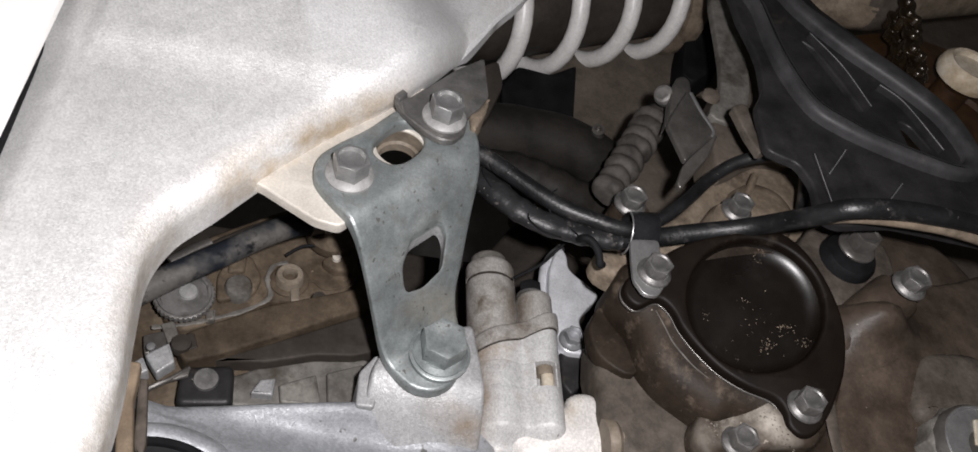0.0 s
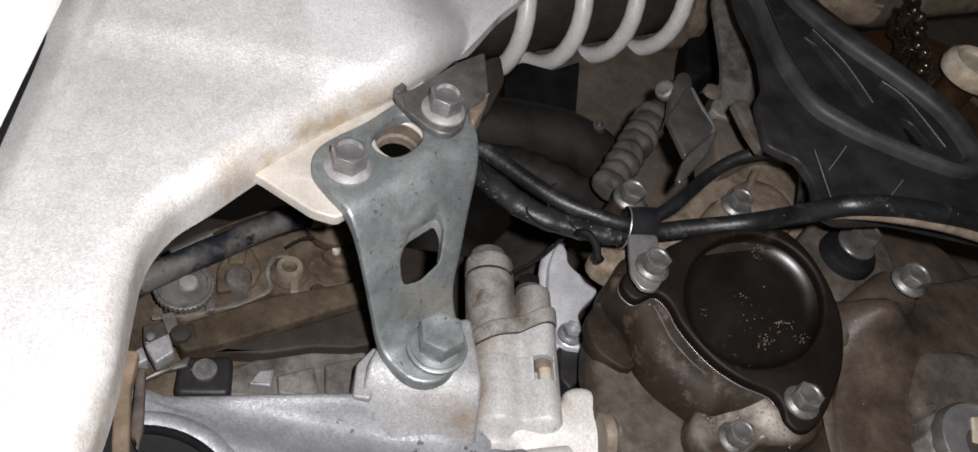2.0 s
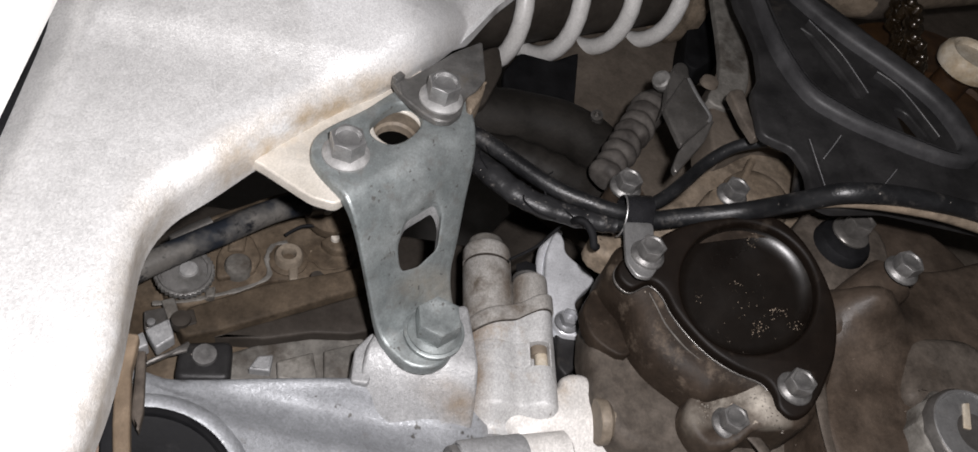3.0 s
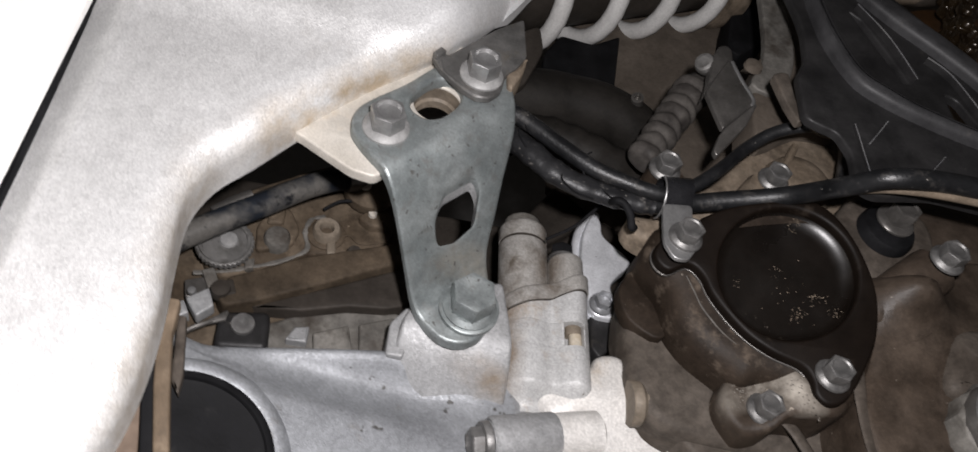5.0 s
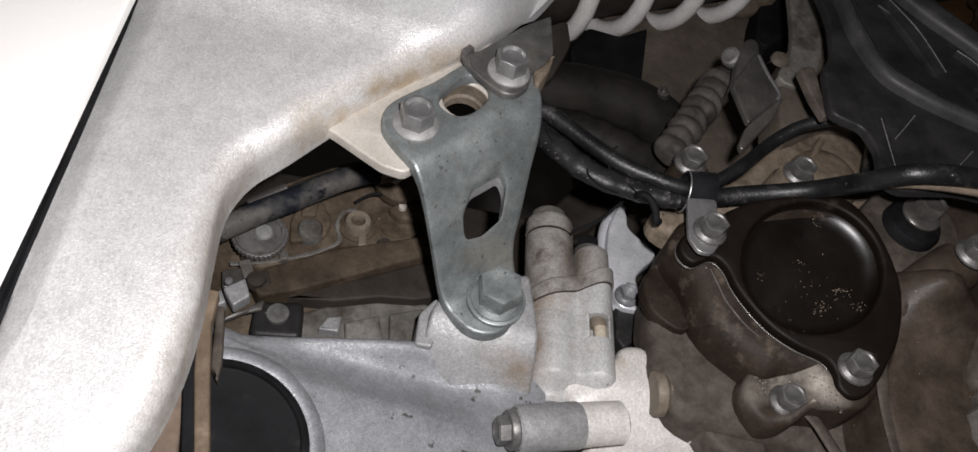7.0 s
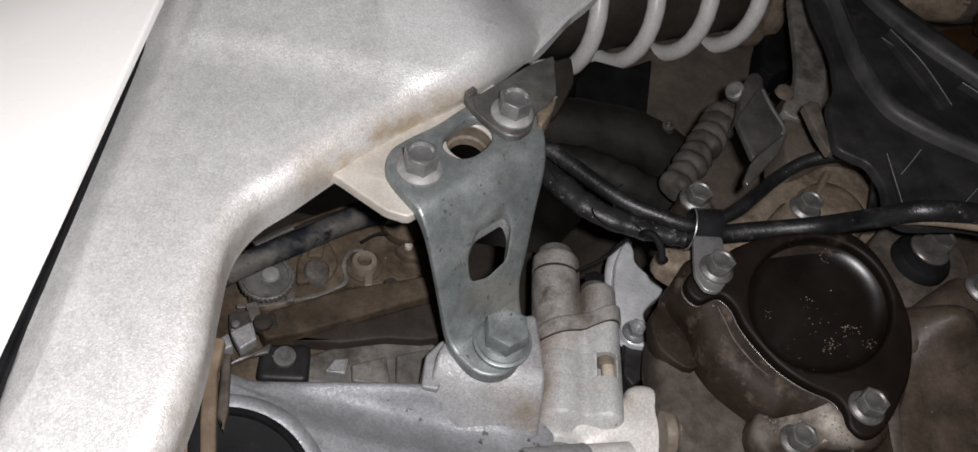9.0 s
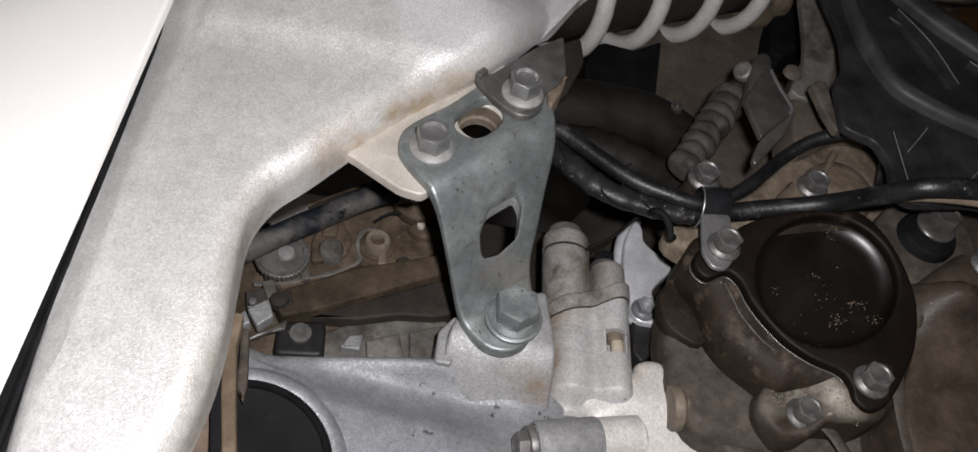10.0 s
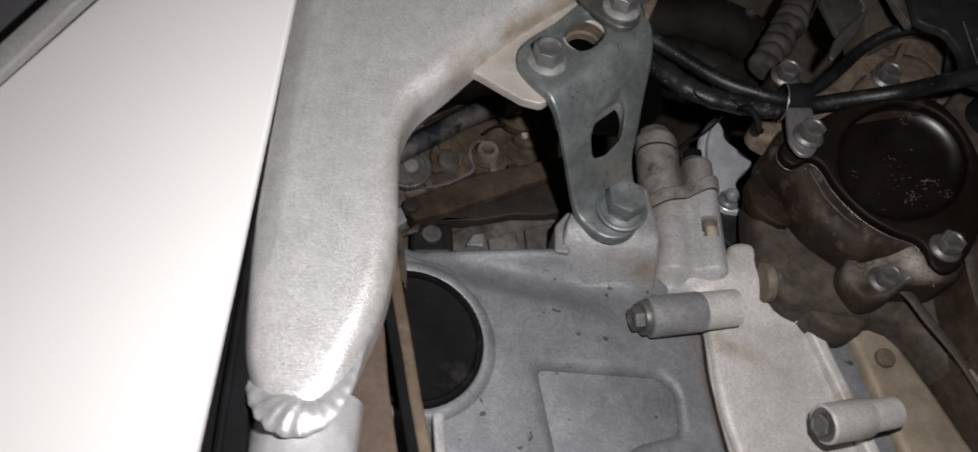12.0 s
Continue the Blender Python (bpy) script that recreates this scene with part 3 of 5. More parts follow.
part("panel_skin", bm, WHITE, panel)
part("edge_trim", prism(rounded([(-148, 142), (-222, -46), (-312, -256), (-321, -253), (-230, -42), (-157, 142)], 1.2, 2), -31.5, -25, 1.2), TRIM, panel, "grey rubber edge trim")
tank = thing("fuel_tank", "dark grey plastic fuel tank behind the panel", "fuel tank", (-230, 10, 0))
part("tank_shell", prism(rounded([(-160, 150), (-168, 120), (-330, -260), (-420, -260), (-420, 150)], 6), -18, 60, 5), TANK, tank)
seal = thing("edge_seal", "black ribbed rubber seal between panel and frame", "seal", (-137, -18, -50))
part("seal_strip", prism(rounded([(-148, 120), (-144, 30), (-139.5, -40), (-134.5, -104), (-129, -129), (-125.5, -153), (-118, -210), (-142, -260), (-150, -60), (-150, 120)], 2), -19, -4, 1.5), BLACK, seal)
part("seal_rib", sweep(smooth([(-149, -18, 118), (-145, -18, 30), (-141, -18, -40), (-136.5, -19, -104), (-133, -20, -153), (-126, -20, -215)], 6, False), 1.3, 8), BLACK, seal)

# ---- the hanger bracket ----
S = math.sqrt(.5)


def bracket_place(c):
    """From along and across the bolt line to the drawing, with the two bends."""
    p = -c.z
    return Vector((-47.6 + (c.x + p) * S, c.y - 15.5 + 43 * ease(8, 43, p), -4.2 + (c.x - p) * S))


bracket = thing("hanger_bracket", "grey zinc-plated steel engine hanger bracket with two slots", "bracket", (-25, 0, -10))
outline = smooth([(-8, 4), (-6.5, 9), (-1.5, 13.5), (6, 15), (20, 15), (36, 16.5), (50, 13), (55, 4), (52.4, -2), (47, -11), (42.6, -17), (36, -23), (29.2, -29.8), (23.4, -35.2),
                  (18.3, -43.8), (13, -51.7), (7.6, -56.4), (.9, -58.5), (-5.8, -56.6), (-10.2, -51), (-11.2, -43), (-10.8, -36), (-9.7, -29.4), (-9, -22.4), (-8.4, -15.2), (-8.2, -9), (-8.3, -2.4)], 4)
slot_a = smooth([(14.5, 4.5), (17, 8.5), (23, 10.8), (30, 11.4), (35, 8.3), (34.5, 3), (29.8, -1), (22, -2.6), (16.5, -.8)], 4)
slot_b = rounded([(3.5, -28.9), (4.6, -24.2), (10.6, -20.2), (23.4, -20.1), (24.6, -23.4), (20, -28.9), (10.5, -30)], 1.8, 4)
mid = Vector((sum(p[0] for p in slot_b) / len(slot_b), sum(p[1] for p in slot_b) / len(slot_b)))

bm = prism(outline, 0, 4.6, 1.3, [slot_a, slot_b], seg=3)
cut(bm, (0, 0, 1), [-8 - 2.2 * k for k in range(17)])
part("plate", moved(bm, bracket_place), ZINC, bracket, angle=30)
wall = [tuple(Vector(p) + (Vector(p) - mid).normalized() * 1.0) for p in slot_b]
bm = prism(wall, 4.5, 9.5, .1, [[tuple(Vector(p) + (Vector(p) - mid).normalized() * .05) for p in slot_b]], seg=1)
part("slot_wall", moved(bm, bracket_place), LUG, bracket, "turned-in edge of the lower slot")
guide = thing("guide_plate", "small grey steel plate clamped under the upper hanger bolt", "plate", (-15, -18, 40))
outline = rounded([(-37.3, 33), (-33.7, 27), (-29.3, 23), (-25, 19.6), (-20.7, 17.4), (-16.2, 18.3), (-12.6, 22.9), (-11.4, 31.4), (-8.1, 35.1), (-4.5, 42), (-6.2, 62), (-16.2, 53.2), (-24.2, 43.6), (-32, 34.6), (-34.4, 36.4)], 1.6, 3)
part("plate", prism(outline, -18.4, -16.2, .5), WASHED, guide)
part("plate_rim", sweep(smooth([(-34.4, -18.3, 35.4), (-33, -18.3, 27.4), (-28.6, -18.3, 23.4), (-24.6, -18.3, 20.6), (-20.6, -18.3, 18.6), (-17, -18.3, 19.2), (-13.8, -18.3, 23.4), (-12.6, -18.3, 30)], 5, False), .5, 8, flat=.7), WASHED, guide, "raised worn rim")
part("curl", prism(rounded([(-11, 33), (-8.1, 36), (-4.4, 43), (-4.2, 40), (-5.2, 35), (-8.8, 26), (-10.4, 27)], 1.2), -17.6, -8, 1.2), TANCASE, guide, "curled lower edge")
part("ear_fold", prism(rounded([(-37.2, 32.6), (-34.6, 36.2), (-32.6, 34.6), (-35.4, 31)], .5), -20.4, -17, .5), WASHED, guide, "small folded ear")

hanger_bolt = make_bolt("hanger_bolt", "silver steel flange bolt holding the bracket to the frame", 10.0, 8.2, 7.5, BOLT, 0, 1.2, group="hanger bolts", skirt=FLANGE)
set_bolt(hanger_bolt, -47.9, -15.5, -.9, 12, copy=False)
set_bolt(hanger_bolt, -19.9, -18.4, 28.2, 18)
big_bolt = make_bolt("hanger_bolt", "large grey zinc-plated hexagon bolt with a washer", 13.4, 9.6, 9.2, ZINC, 2.2, .15, group="hanger bolts")
set_bolt(big_bolt, -10.2, 27.5, -35.2, 22, copy=False)

# ---- the cylinder head cover ----
TILT = .25


def head_tilt(c):
    return Vector((c.x, c.y + TILT * c.x, c.z))


head = thing("cylinder_head_cover", "grey sand-cast aluminium cylinder head cover with dirt stains", "engine cover", (-30, 45, -90))
outline = smooth([(-102, -62), (-96, -61), (-87, -59), (-69, -55.5), (-48, -51.5), (-30, -48), (-10, -47), (8, -46), (14, -48), (19, -54), (29, -68), (31, -80), (31.5, -93), (34, -107),
                  (37, -121), (46, -150), (62, -205), (-66, -215), (-74, -150), (-84, -115), (-96, -76)], 3)
trapezoid = rounded([(-40, -101), (8, -95.5), (15, -100), (16, -116), (0, -122), (-27, -141), (-30.5, -137)], 3)
bm = prism(outline, 45, 82, 5, [trapezoid], seg=6)
cut(bm, (0, 0, 1), [-50, -52, -54, -56, -58, -60, -61.2, -62.4, -64, -66, -68, -70, -72, -74, -76])
cut(bm, (1, 0, 0), [-85, -75, -65, -50, -35, -20, -5, 5])


def head_shape(c):
    band = ease(-49, -61, c.z) * ease(-77, -61.5, c.z) * ease(2, -20, c.x) * ease(-100, -88, c.x)
    return head_tilt(Vector((c.x, c.y + (8 * band if c.y < 60 else 0), c.z)))


part("cover_shell", moved(bm, head_shape), HEAD, head)
part("recess_floor", moved(prism(rounded([(-46, -95), (14, -90), (22, -100), (20, -122), (0, -128), (-32, -147)], 2), 48.8, 60, .3), head_tilt), HEAD, head)
bm = prism(rounded([(-34, -76), (-31.5, -41), (-27.5, -31), (-20, -27), (-8, -23), (2, -19), (4.5, -31), (6.5, -42), (8, -58), (5, -74)], 2.5), 31.2, 78, 1.5)
cut(bm, (0, 0, 1), [-41 - 2.5 * k for k in range(14)])
part("hanger_lug", moved(bm, lambda c: Vector((c.x, c.y + (27 * ease(-40, -74, c.z) if c.y < 60 else 0), c.z))), LUG, head, "lug blending into the cover")
part("lug_wing", prism(rounded([(-35, -52), (-35, -40), (-30, -33), (-27, -33), (-29, -52)], 1.2), 36, 70, .8), LUG, head)
part("plug_rim", moved(lathe([(24.6, -44), (25.4, -43.4), (27.2, -43.2), (29.4, -44.4), (31, -47)], 56, m=Matrix.Translation((-86, 0, -99.6))), head_tilt), HEAD, head, "raised rim round the plug")
part("rib", moved(prism(rounded([(-77, -125), (-73, -124), (-67, -160), (-71, -161)], 1), 41.5, 50, 1), head_tilt), PALE, head)
part("seam_lip", moved(sweep(smooth([(9, 47.5, -44), (15, 47, -49), (20, 46, -56), (29.5, 45.4, -69), (31.5, 45, -93), (37.5, 45, -122), (46, 45, -150), (60, 45, -200)], 5, False), 1.3, 8), head_tilt), SAND, head)
part("seam_groove", moved(sweep(smooth([(12.6, 46, -50), (17.4, 45, -57), (26.8, 44.6, -69), (29, 44.4, -93), (35, 44.4, -122), (43.4, 44.4, -150), (57, 44.4, -200)], 5, False), .55, 8), head_tilt), BROWN, head, "dark brown line along the joint")
plug = thing("rubber_plug", "round black rubber plug in the head cover", "plug", (-86, 22, -98))
pb = part("plug_body", moved(lathe([(23, -47), (22.6, -42.8), (21.6, -43.2), (12, -43.5), (0, -43.6)], 56, m=Matrix.Translation((-86, 0, -99.6))), head_tilt), PLUG, plug)
part("plug_lip", moved(lathe([(22.2, -47), (22.4, -42.4), (23, -41.6), (24.4, -41.8), (25.1, -42.6), (25.2, -47)], 56, m=Matrix.Translation((-86, 0, -99.6))), head_tilt), PLUG, pb, "raised rubber lip")

case = thing("engine_case", "pale cast aluminium engine case half with brown stains", "engine case", (55, 55, -80))
outline = smooth([(20, -56), (15, -49), (9.5, -43.5), (11, -39), (24, -39), (37, -41), (39.5, -37), (44, -34.5), (50, -35), (54, -42), (57, -53), (64, -58.5), (70, -61), (76, -71), (79.5, -85), (83.5, -98.5), (89, -118), (104, -165),
                  (112, -205), (60, -207), (46, -150), (37, -121), (33, -107), (31, -93), (30, -80), (28, -68)], 3)
bm = prism(outline, 42.5, 90, 3.4, seg=5)
cut(bm, (0, 0, 1), [-44, -48, -52, -56, -60, -64, -68])
cut(bm, (1, 0, 0), [13, 18, 23, 28, 33, 38, 43])
part("case_half", moved(bm, lambda c: Vector((c.x, c.y + .08 * (c.x - 50) + (max(8 * ease(-50, -68, c.z), 7.5 * ease(42, 10, c.x)) if c.y < 60 else 0), c.z))), SAND, case)
part("case_rim", prism(smooth([(60, -59.5), (66, -58.6), (71.3, -58.3), (76, -66), (80.5, -80), (85, -92.5), (94, -120), (108, -165), (102, -165), (88, -120), (79.5, -93), (75, -80), (70.5, -68), (66, -64.4)], 3), 48, 60, 1.6, seg=4), SAND, case, "raised flat rim")
part("pedestal", lathe([(8.5, 0), (8, 9), (7, 11), (0, 11)], 32, m=Matrix.Translation((62, 62, -47))), TANCASE, case)
part("lump", lathe([(7.6, 0), (8.2, .8), (8.2, 3.4), (7.4, 4.4), (6.6, 5), (6.4, 9), (5.4, 9.6)], 32, m=along((50.4, 41, -53.4), (70, 40, -51.2))), BOSS, case, "grimy round spigot")
part("lump", prism(smooth([(66, -62.4), (70, -58.6), (77.5, -57.3), (82, -60), (88.4, -62.4), (91, -69), (84, -74), (74, -72)], 4), 38, 52, 3, seg=4), DUSTY_LIT, case, "dusty lump beside the rim")
channel = thing("case_gasket_flange", "grey gasket flange running along the case joint", "flange", (85, 58, -80))
part("flange_strip", prism(smooth([(70, -58), (80, -62), (90, -62), (92, -72), (98, -96), (106, -120), (124, -200), (105, -200), (89, -118), (83, -98), (77, -72)], 3), 55, 95, 1.5), HEAD, channel)
rear = thing("rear_engine_case", "tan and brown stained rear engine case", "engine case", (115, 45, -90))
bm = prism(smooth([(87, -63), (92, -59), (103, -58), (111, -72), (120, -88), (135, -117), (165, -165), (170, -205), (122, -205), (104, -120), (97, -96), (91, -74)], 3), 50, 95, 3.5, seg=4)
part("case_wall", bm, SANDY, rear)
part("wall_pad", prism(circle(102, -78, 4, 20), 47.5, 56, 1), TANCASE, rear)


def head_bolt_post(name, a, b, c, r1, r2, label, bolt_label, skin, sunk=0.0):
    """A screw post lying along the cover with its bolt at the free end."""
    a, b, c = Vector(a), Vector(b), Vector(c)
    t = thing(name, label, "screw post", tuple(b))
    part("post_sleeve", lathe([(r1 * .6, sunk), (r1 * .78, sunk), (r1 * .82, .5), (r1 - .8, 0), (r1, .8), (r1, (c - b).length * .56), (r1 - .5, (c - b).length * .58)], 36, m=along(b, c)), skin, t)
    part("post_base", lathe([(r2, 0), (r2 + .4, .5), (r2 + .2, (c - b).length * .40), (r2 - 1.5, (c - b).length * .43)], 36, m=along(b + (c - b) * .57, c)), SAND, t)
    bolt = thing("post_bolt", bolt_label, "bolt", tuple(a), "cover bolts")
    d = (b - a).length
    part("flange", lathe([(r1 * .45, 0), (r1 * .80, 0), (r1 * .84, .5), (r1 * .84, 2.4), (r1 * .7, 2.8)], 32, m=along(b - (b - a).normalized() * (2.9 - sunk), b + (b - a))), OLDBOLT, bolt)
    part("head", lathe([(r1 * .1, 1.0), (r1 * .4, .6), (r1 * .5, 0), (r1 * .6, .5), (r1 * .62, 1.2), (r1 * .62, d - 1)], 6, m=along(a, b)), OLDBOLT, bolt, angle=30)


head_bolt_post("screw_post", (-4.6, 38, -77.0), (2, 38.5, -75.4), (40, 42, -65.4), 8.0, 7.2, "grey cast screw post on the head cover", "silver bolt in the cover's screw post", LUG)
head_bolt_post("screw_post", (62.6, 35, -113), (64.5, 35.6, -112.5), (97, 41, -103), 7.4, 5.8, "pale cast screw post on the engine case", "silver bolt in the case's screw post", SAND, 3.0)

# ---- strips left of the head ----
strip = thing("cable_guide_strip", "brown weathered guide strip beside the plug", "strip", (-90, 20, -110))
part("front_strip", prism(rounded([(-100, -58), (-96.4, -58), (-95.6, -69), (-91.9, -84), (-89.4, -93.2), (-85.8, -106), (-81, -124), (-72, -154), (-58, -200), (-62, -200), (-76.4, -154), (-85.2, -124), (-90, -106), (-93.6, -93.5), (-96.2, -84.6), (-99.8, -69)], 1), 10, 14, .8), WOODY, strip)
part("back_strip", prism(rounded([(-104, -60), (-98, -60), (-99, -72), (-95, -86), (-88.6, -108), (-75, -154), (-61, -200), (-66, -200), (-80, -154), (-93, -108), (-99, -86), (-103, -72)], 1), 11.4, 15.4, .6), BLACK, strip, "dark backing strip")
part("edge_strip", prism(rounded([(-97, -60), (-94.6, -60), (-90.6, -78), (-90.4, -84), (-93.4, -80)], .6), 16, 19, .6), DUSTY_LIT, strip, "grimy inner edge")
shroud = thing("radiator_shroud", "beige plastic shroud deep behind the frame tube", "shroud", (-110, 110, -150))
part("shroud_panel", prism(rounded([(-126, -66), (-100.5, -66), (-98.5, -86), (-92, -120), (-83, -154), (-69, -205), (-126, -205)], 3), 14.4, 18.4, 1), BEIGE, shroud)

# ---- the fuel body seen through the frame ----
fuel = thing("throttle_body", "brown grimy throttle body behind the frame spar", "throttle body", (-70, 65, -5))
part("body", prism(smooth([(-118, -50), (-110, 8), (-84, 34), (-58, 48), (-36, 40), (-30, 20), (-29, -12), (-30, -50)], 3), 62, 100, 3), FUEL, fuel)
part("flange", prism(smooth([(-104, -16), (-97, -20.5), (-90.8, -18), (-80, -13), (-72.5, -6.8), (-60, -3), (-52, -1), (-45, 2), (-40, 8), (-39, 20), (-52, 30), (-70, 22), (-84, 12), (-96, 6), (-106, -6)], 4), 57, 66, 1.5), FUEL, fuel, "raised machined flange")
part("rim", sweep(smooth([(-106, 56.4, -21.4), (-97, 56.2, -19.2), (-87.5, 56, -15.6), (-76.9, 56, -10.5), (-69.2, 56, -4), (-70.8, 56, 2.4), (-71.2, 56, 6), (-69.6, 56, 10.6), (-65, 56.2, 13)], 6, False), lambda t: .9 + .2 * math.sin(40 * t) + .12 * math.sin(97 * t), 8, flat=.5), GRIME, fuel, "pale worn flange rim")
part("rim", sweep(smooth([(-59.3, 56, 3.8), (-54.5, 56, 5.8), (-49.8, 56, 2.9), (-39.5, 56, 6.1)], 6, False), .32, 8), FUEL, fuel)
part("screw_block", prism(rounded([(-87, -9), (-74.6, -4), (-73, 4), (-78.4, 13), (-86, 11), (-89, 2)], 2.5), 54.4, 60, 1.2), FUEL, fuel, "raised block round the blind boss")
part("block_rib", prism(rounded([(-85.4, 3), (-79.4, 4), (-80, 14), (-86, 13)], 1.2), 52.6, 58, 1.2), FUEL, fuel)
part("boss", lathe([(5.6, -60), (5.2, -53), (4.6, -52.2), (2.9, -52), (2.4, -53), (2.4, -57), (0, -57)], 32, m=Matrix.Translation((-63.2, 0, 5.2))), BOSS, fuel, "tubular boss with an open end")
part("screw_boss", lathe([(5.2, -58), (4.8, -52.8), (4.2, -52), (3.2, -51.8), (0, -52)], 32, m=Matrix.Translation((-80.4, 0, -2.4))), GRIME, fuel, "round blind boss")
part("boss_spout", prism(rounded([(-62.6, 1.4), (-59.4, 2.4), (-58.2, -4.2), (-61.4, -4.8)], .6), 54.6, 60, .6), BOSS, fuel)
part("boss_collar", lathe([(7.4, -60), (7.2, -56.4), (6.4, -55.8), (5.4, -55.8)], 32, m=Matrix.Translation((-63.2, 0, 5.2))), FUEL, fuel)
part("flange_rib", prism(rounded([(-90, -13), (-86.5, -11.5), (-86, -16), (-89, -17)], .8), 55, 60, .8), GRIME, fuel)
part("stud_pad", prism(rounded([(-53, 14), (-46, 20), (-40, 18), (-40, 11), (-48, 10)], 2), 53, 60, 1.2), FUEL, fuel)
part("pad_stud", lathe([(1.8, -54), (1.6, -51.6), (0, -51.4)], 20, m=Matrix.Translation((-47.2, 0, 15.4))), TAN, fuel)
knob = thing("idle_screw", "knurled black and silver idle adjuster disc", "adjuster", (-96, 50, -10))
teeth = [((10.4 if i % 2 else 9.8) * math.cos(math.pi * i / 36) - 97.4, (10.4 if i % 2 else 9.8) * math.sin(math.pi * i / 36) - 10.4) for i in range(72)]
part("disc", prism(teeth, 50, 52.2, .4), KNOB, knob, "knurled steel disc")
part("disc_hub", lathe([(6, -60), (6, -51)], 24, m=Matrix.Translation((-97.4, 0, -10.4))), DARK, knob)
part("disc_rim", lathe([(9.4, -50.4), (9.0, -49.2), (8.0, -49.2), (7.6, -50.4)], 48, m=Matrix.Translation((-97.4, 0, -10.4)), cap=False), KNOB, knob)
part("centre", lathe([(3.6, -50.4), (3.0, -49.2), (1.2, -48.9), (0, -48.9)], 28, m=Matrix.Translation((-96.2, 0, -9.4))), FLANGE, knob)
hose = thing("breather_hose", "black rubber hose crossing behind the frame", "hose", (-85, 42, 10))
part("hose_body", sweep(smooth([(-132, 44, -42), (-117, 41, -25), (-103, 40, -12), (-86, 40, 2), (-70, 41, 16), (-54, 46, 27), (-36, 58, 35)], 6, False), 4.5, 18), HOSE, hose)
part("hose_band", sweep(smooth([(-60, 44, 23.2), (-57, 45, 25), (-54, 46, 27)], 4, False), 5.0, 18), PLATE, hose, "greasy steel hose band")
upper = thing("upper_hose", "thin dark hose above the breather hose", "hose", (-90, 55, 15))
part("hose_body", sweep(smooth([(-118, 58, -8), (-100, 57, 8), (-84, 57, 22), (-62, 58, 38)], 6, False), 3.0, 12), DARK, upper)
part("clip_body", sweep([(-106, 53.5, 4.6), (-100, 53.5, 11), (-94, 53.5, 16)], 1.7, 10, flat=.6), PLATE, upper, "small pale clip")
joint = thing("hose_joint", "brown rubber hose joint under the mounting ear", "joint", (-50, 52, 27))
part("collar", lathe([(10, 0), (10.5, 1), (10.5, 6), (8, 7), (8, 14)], 32, m=along((-50, 46, 25), (-50, 60, 29))), FUEL, joint)
part("pin", lathe([(2.4, 0), (2.2, 1.6), (0, 1.8)], 20, m=along((-52, 46, 24), (-52, 40, 22))), TAN, joint)

rail = thing("fuel_rail", "dark brown fuel rail bar", "fuel rail", (-65, 55, -20))
part("bar", prism(rounded([(-96.3, -30.2), (-92.8, -23.7), (-81, -17), (-69.7, -10.4), (-54, -4), (-39.5, 1.7), (-28, 6), (-28, -3), (-46, -12), (-62.4, -21.4), (-81.9, -31.7), (-91.9, -35.6)], 2, 4), 51, 64, 1.2, seg=3), RAIL, rail)
# Dark wedge below the bar; the underside's shade is in its colour.
part("under_bar", prism(rounded([(-84, -32), (-62, -21), (-28, -3), (-26, -20), (-36, -24), (-50, -25.5), (-66, -30.5)], 1.5), 55, 66, 1.0), DARK, rail, "underside of the rail, shade put into its dark colour")
part("dimple", lathe([(2.8, -52.2), (2.4, -51.4), (0, -51.4)], 24, m=Matrix.Translation((-51.4, 0, -3.6))), DARK, rail)
part("end_knob", lathe([(3.6, -53), (3.2, -49.5), (1, -49)], 20, m=Matrix.Translation((-94, 0, -29.5))), DARK, rail)
part("bracket_step", prism(rounded([(-97, -27), (-91, -24.5), (-88.5, -30), (-94, -33)], .8), 50.6, 54, .6), DARK, rail)
injector = thing("injector_housing", "grimy grey injector housing under the rail", "injector", (-58, 62, -32))
part("housing", prism(rounded([(-78, -35), (-62.4, -26.5), (-45.6, -20), (-30, -22), (-29, -46), (-76, -46)], 2), 60, 80, 2), GRIME, injector)
part("tooth", prism(rounded([(-69.3, -42), (-66.9, -36.6), (-61.8, -35.4), (-61.8, -42)], .8), 56, 66, .8), LUG, injector, "pale machined pad")
part("tooth", prism(rounded([(-60.5, -37.4), (-48.4, -32), (-45.2, -44), (-59, -44)], 1), 56.6, 66, 1), GRIME, injector)
part("tooth", prism(rounded([(-45, -31), (-32.5, -26), (-29.6, -44), (-43, -44)], 1), 56.6, 66, 1), GRIME, injector)
plugbox = thing("wire_connector", "black connector with a screw head", "connector", (-83, 56, -40))
part("shell", prism(rounded([(-93, -36), (-76, -33), (-74, -48), (-92, -50)], 3), 54, 64, 2), PLASTIC, plugbox)
part("screw", lathe([(4.2, -54.2), (3.9, -53), (1.2, -52.8), (0, -53.2)], 24, m=Matrix.Translation((-84, 0, -40))), OLDBOLT, plugbox)
clipset = thing("wire_clip", "pale metal wire clip with twisted leads", "clip", (-103, 55, -36))
part("clip_plate", prism(rounded([(-104.8, -34.4), (-98.3, -28.9), (-94.8, -35.6), (-99.6, -40.9)], .8), 51.6, 57, .8), LUG, clipset)
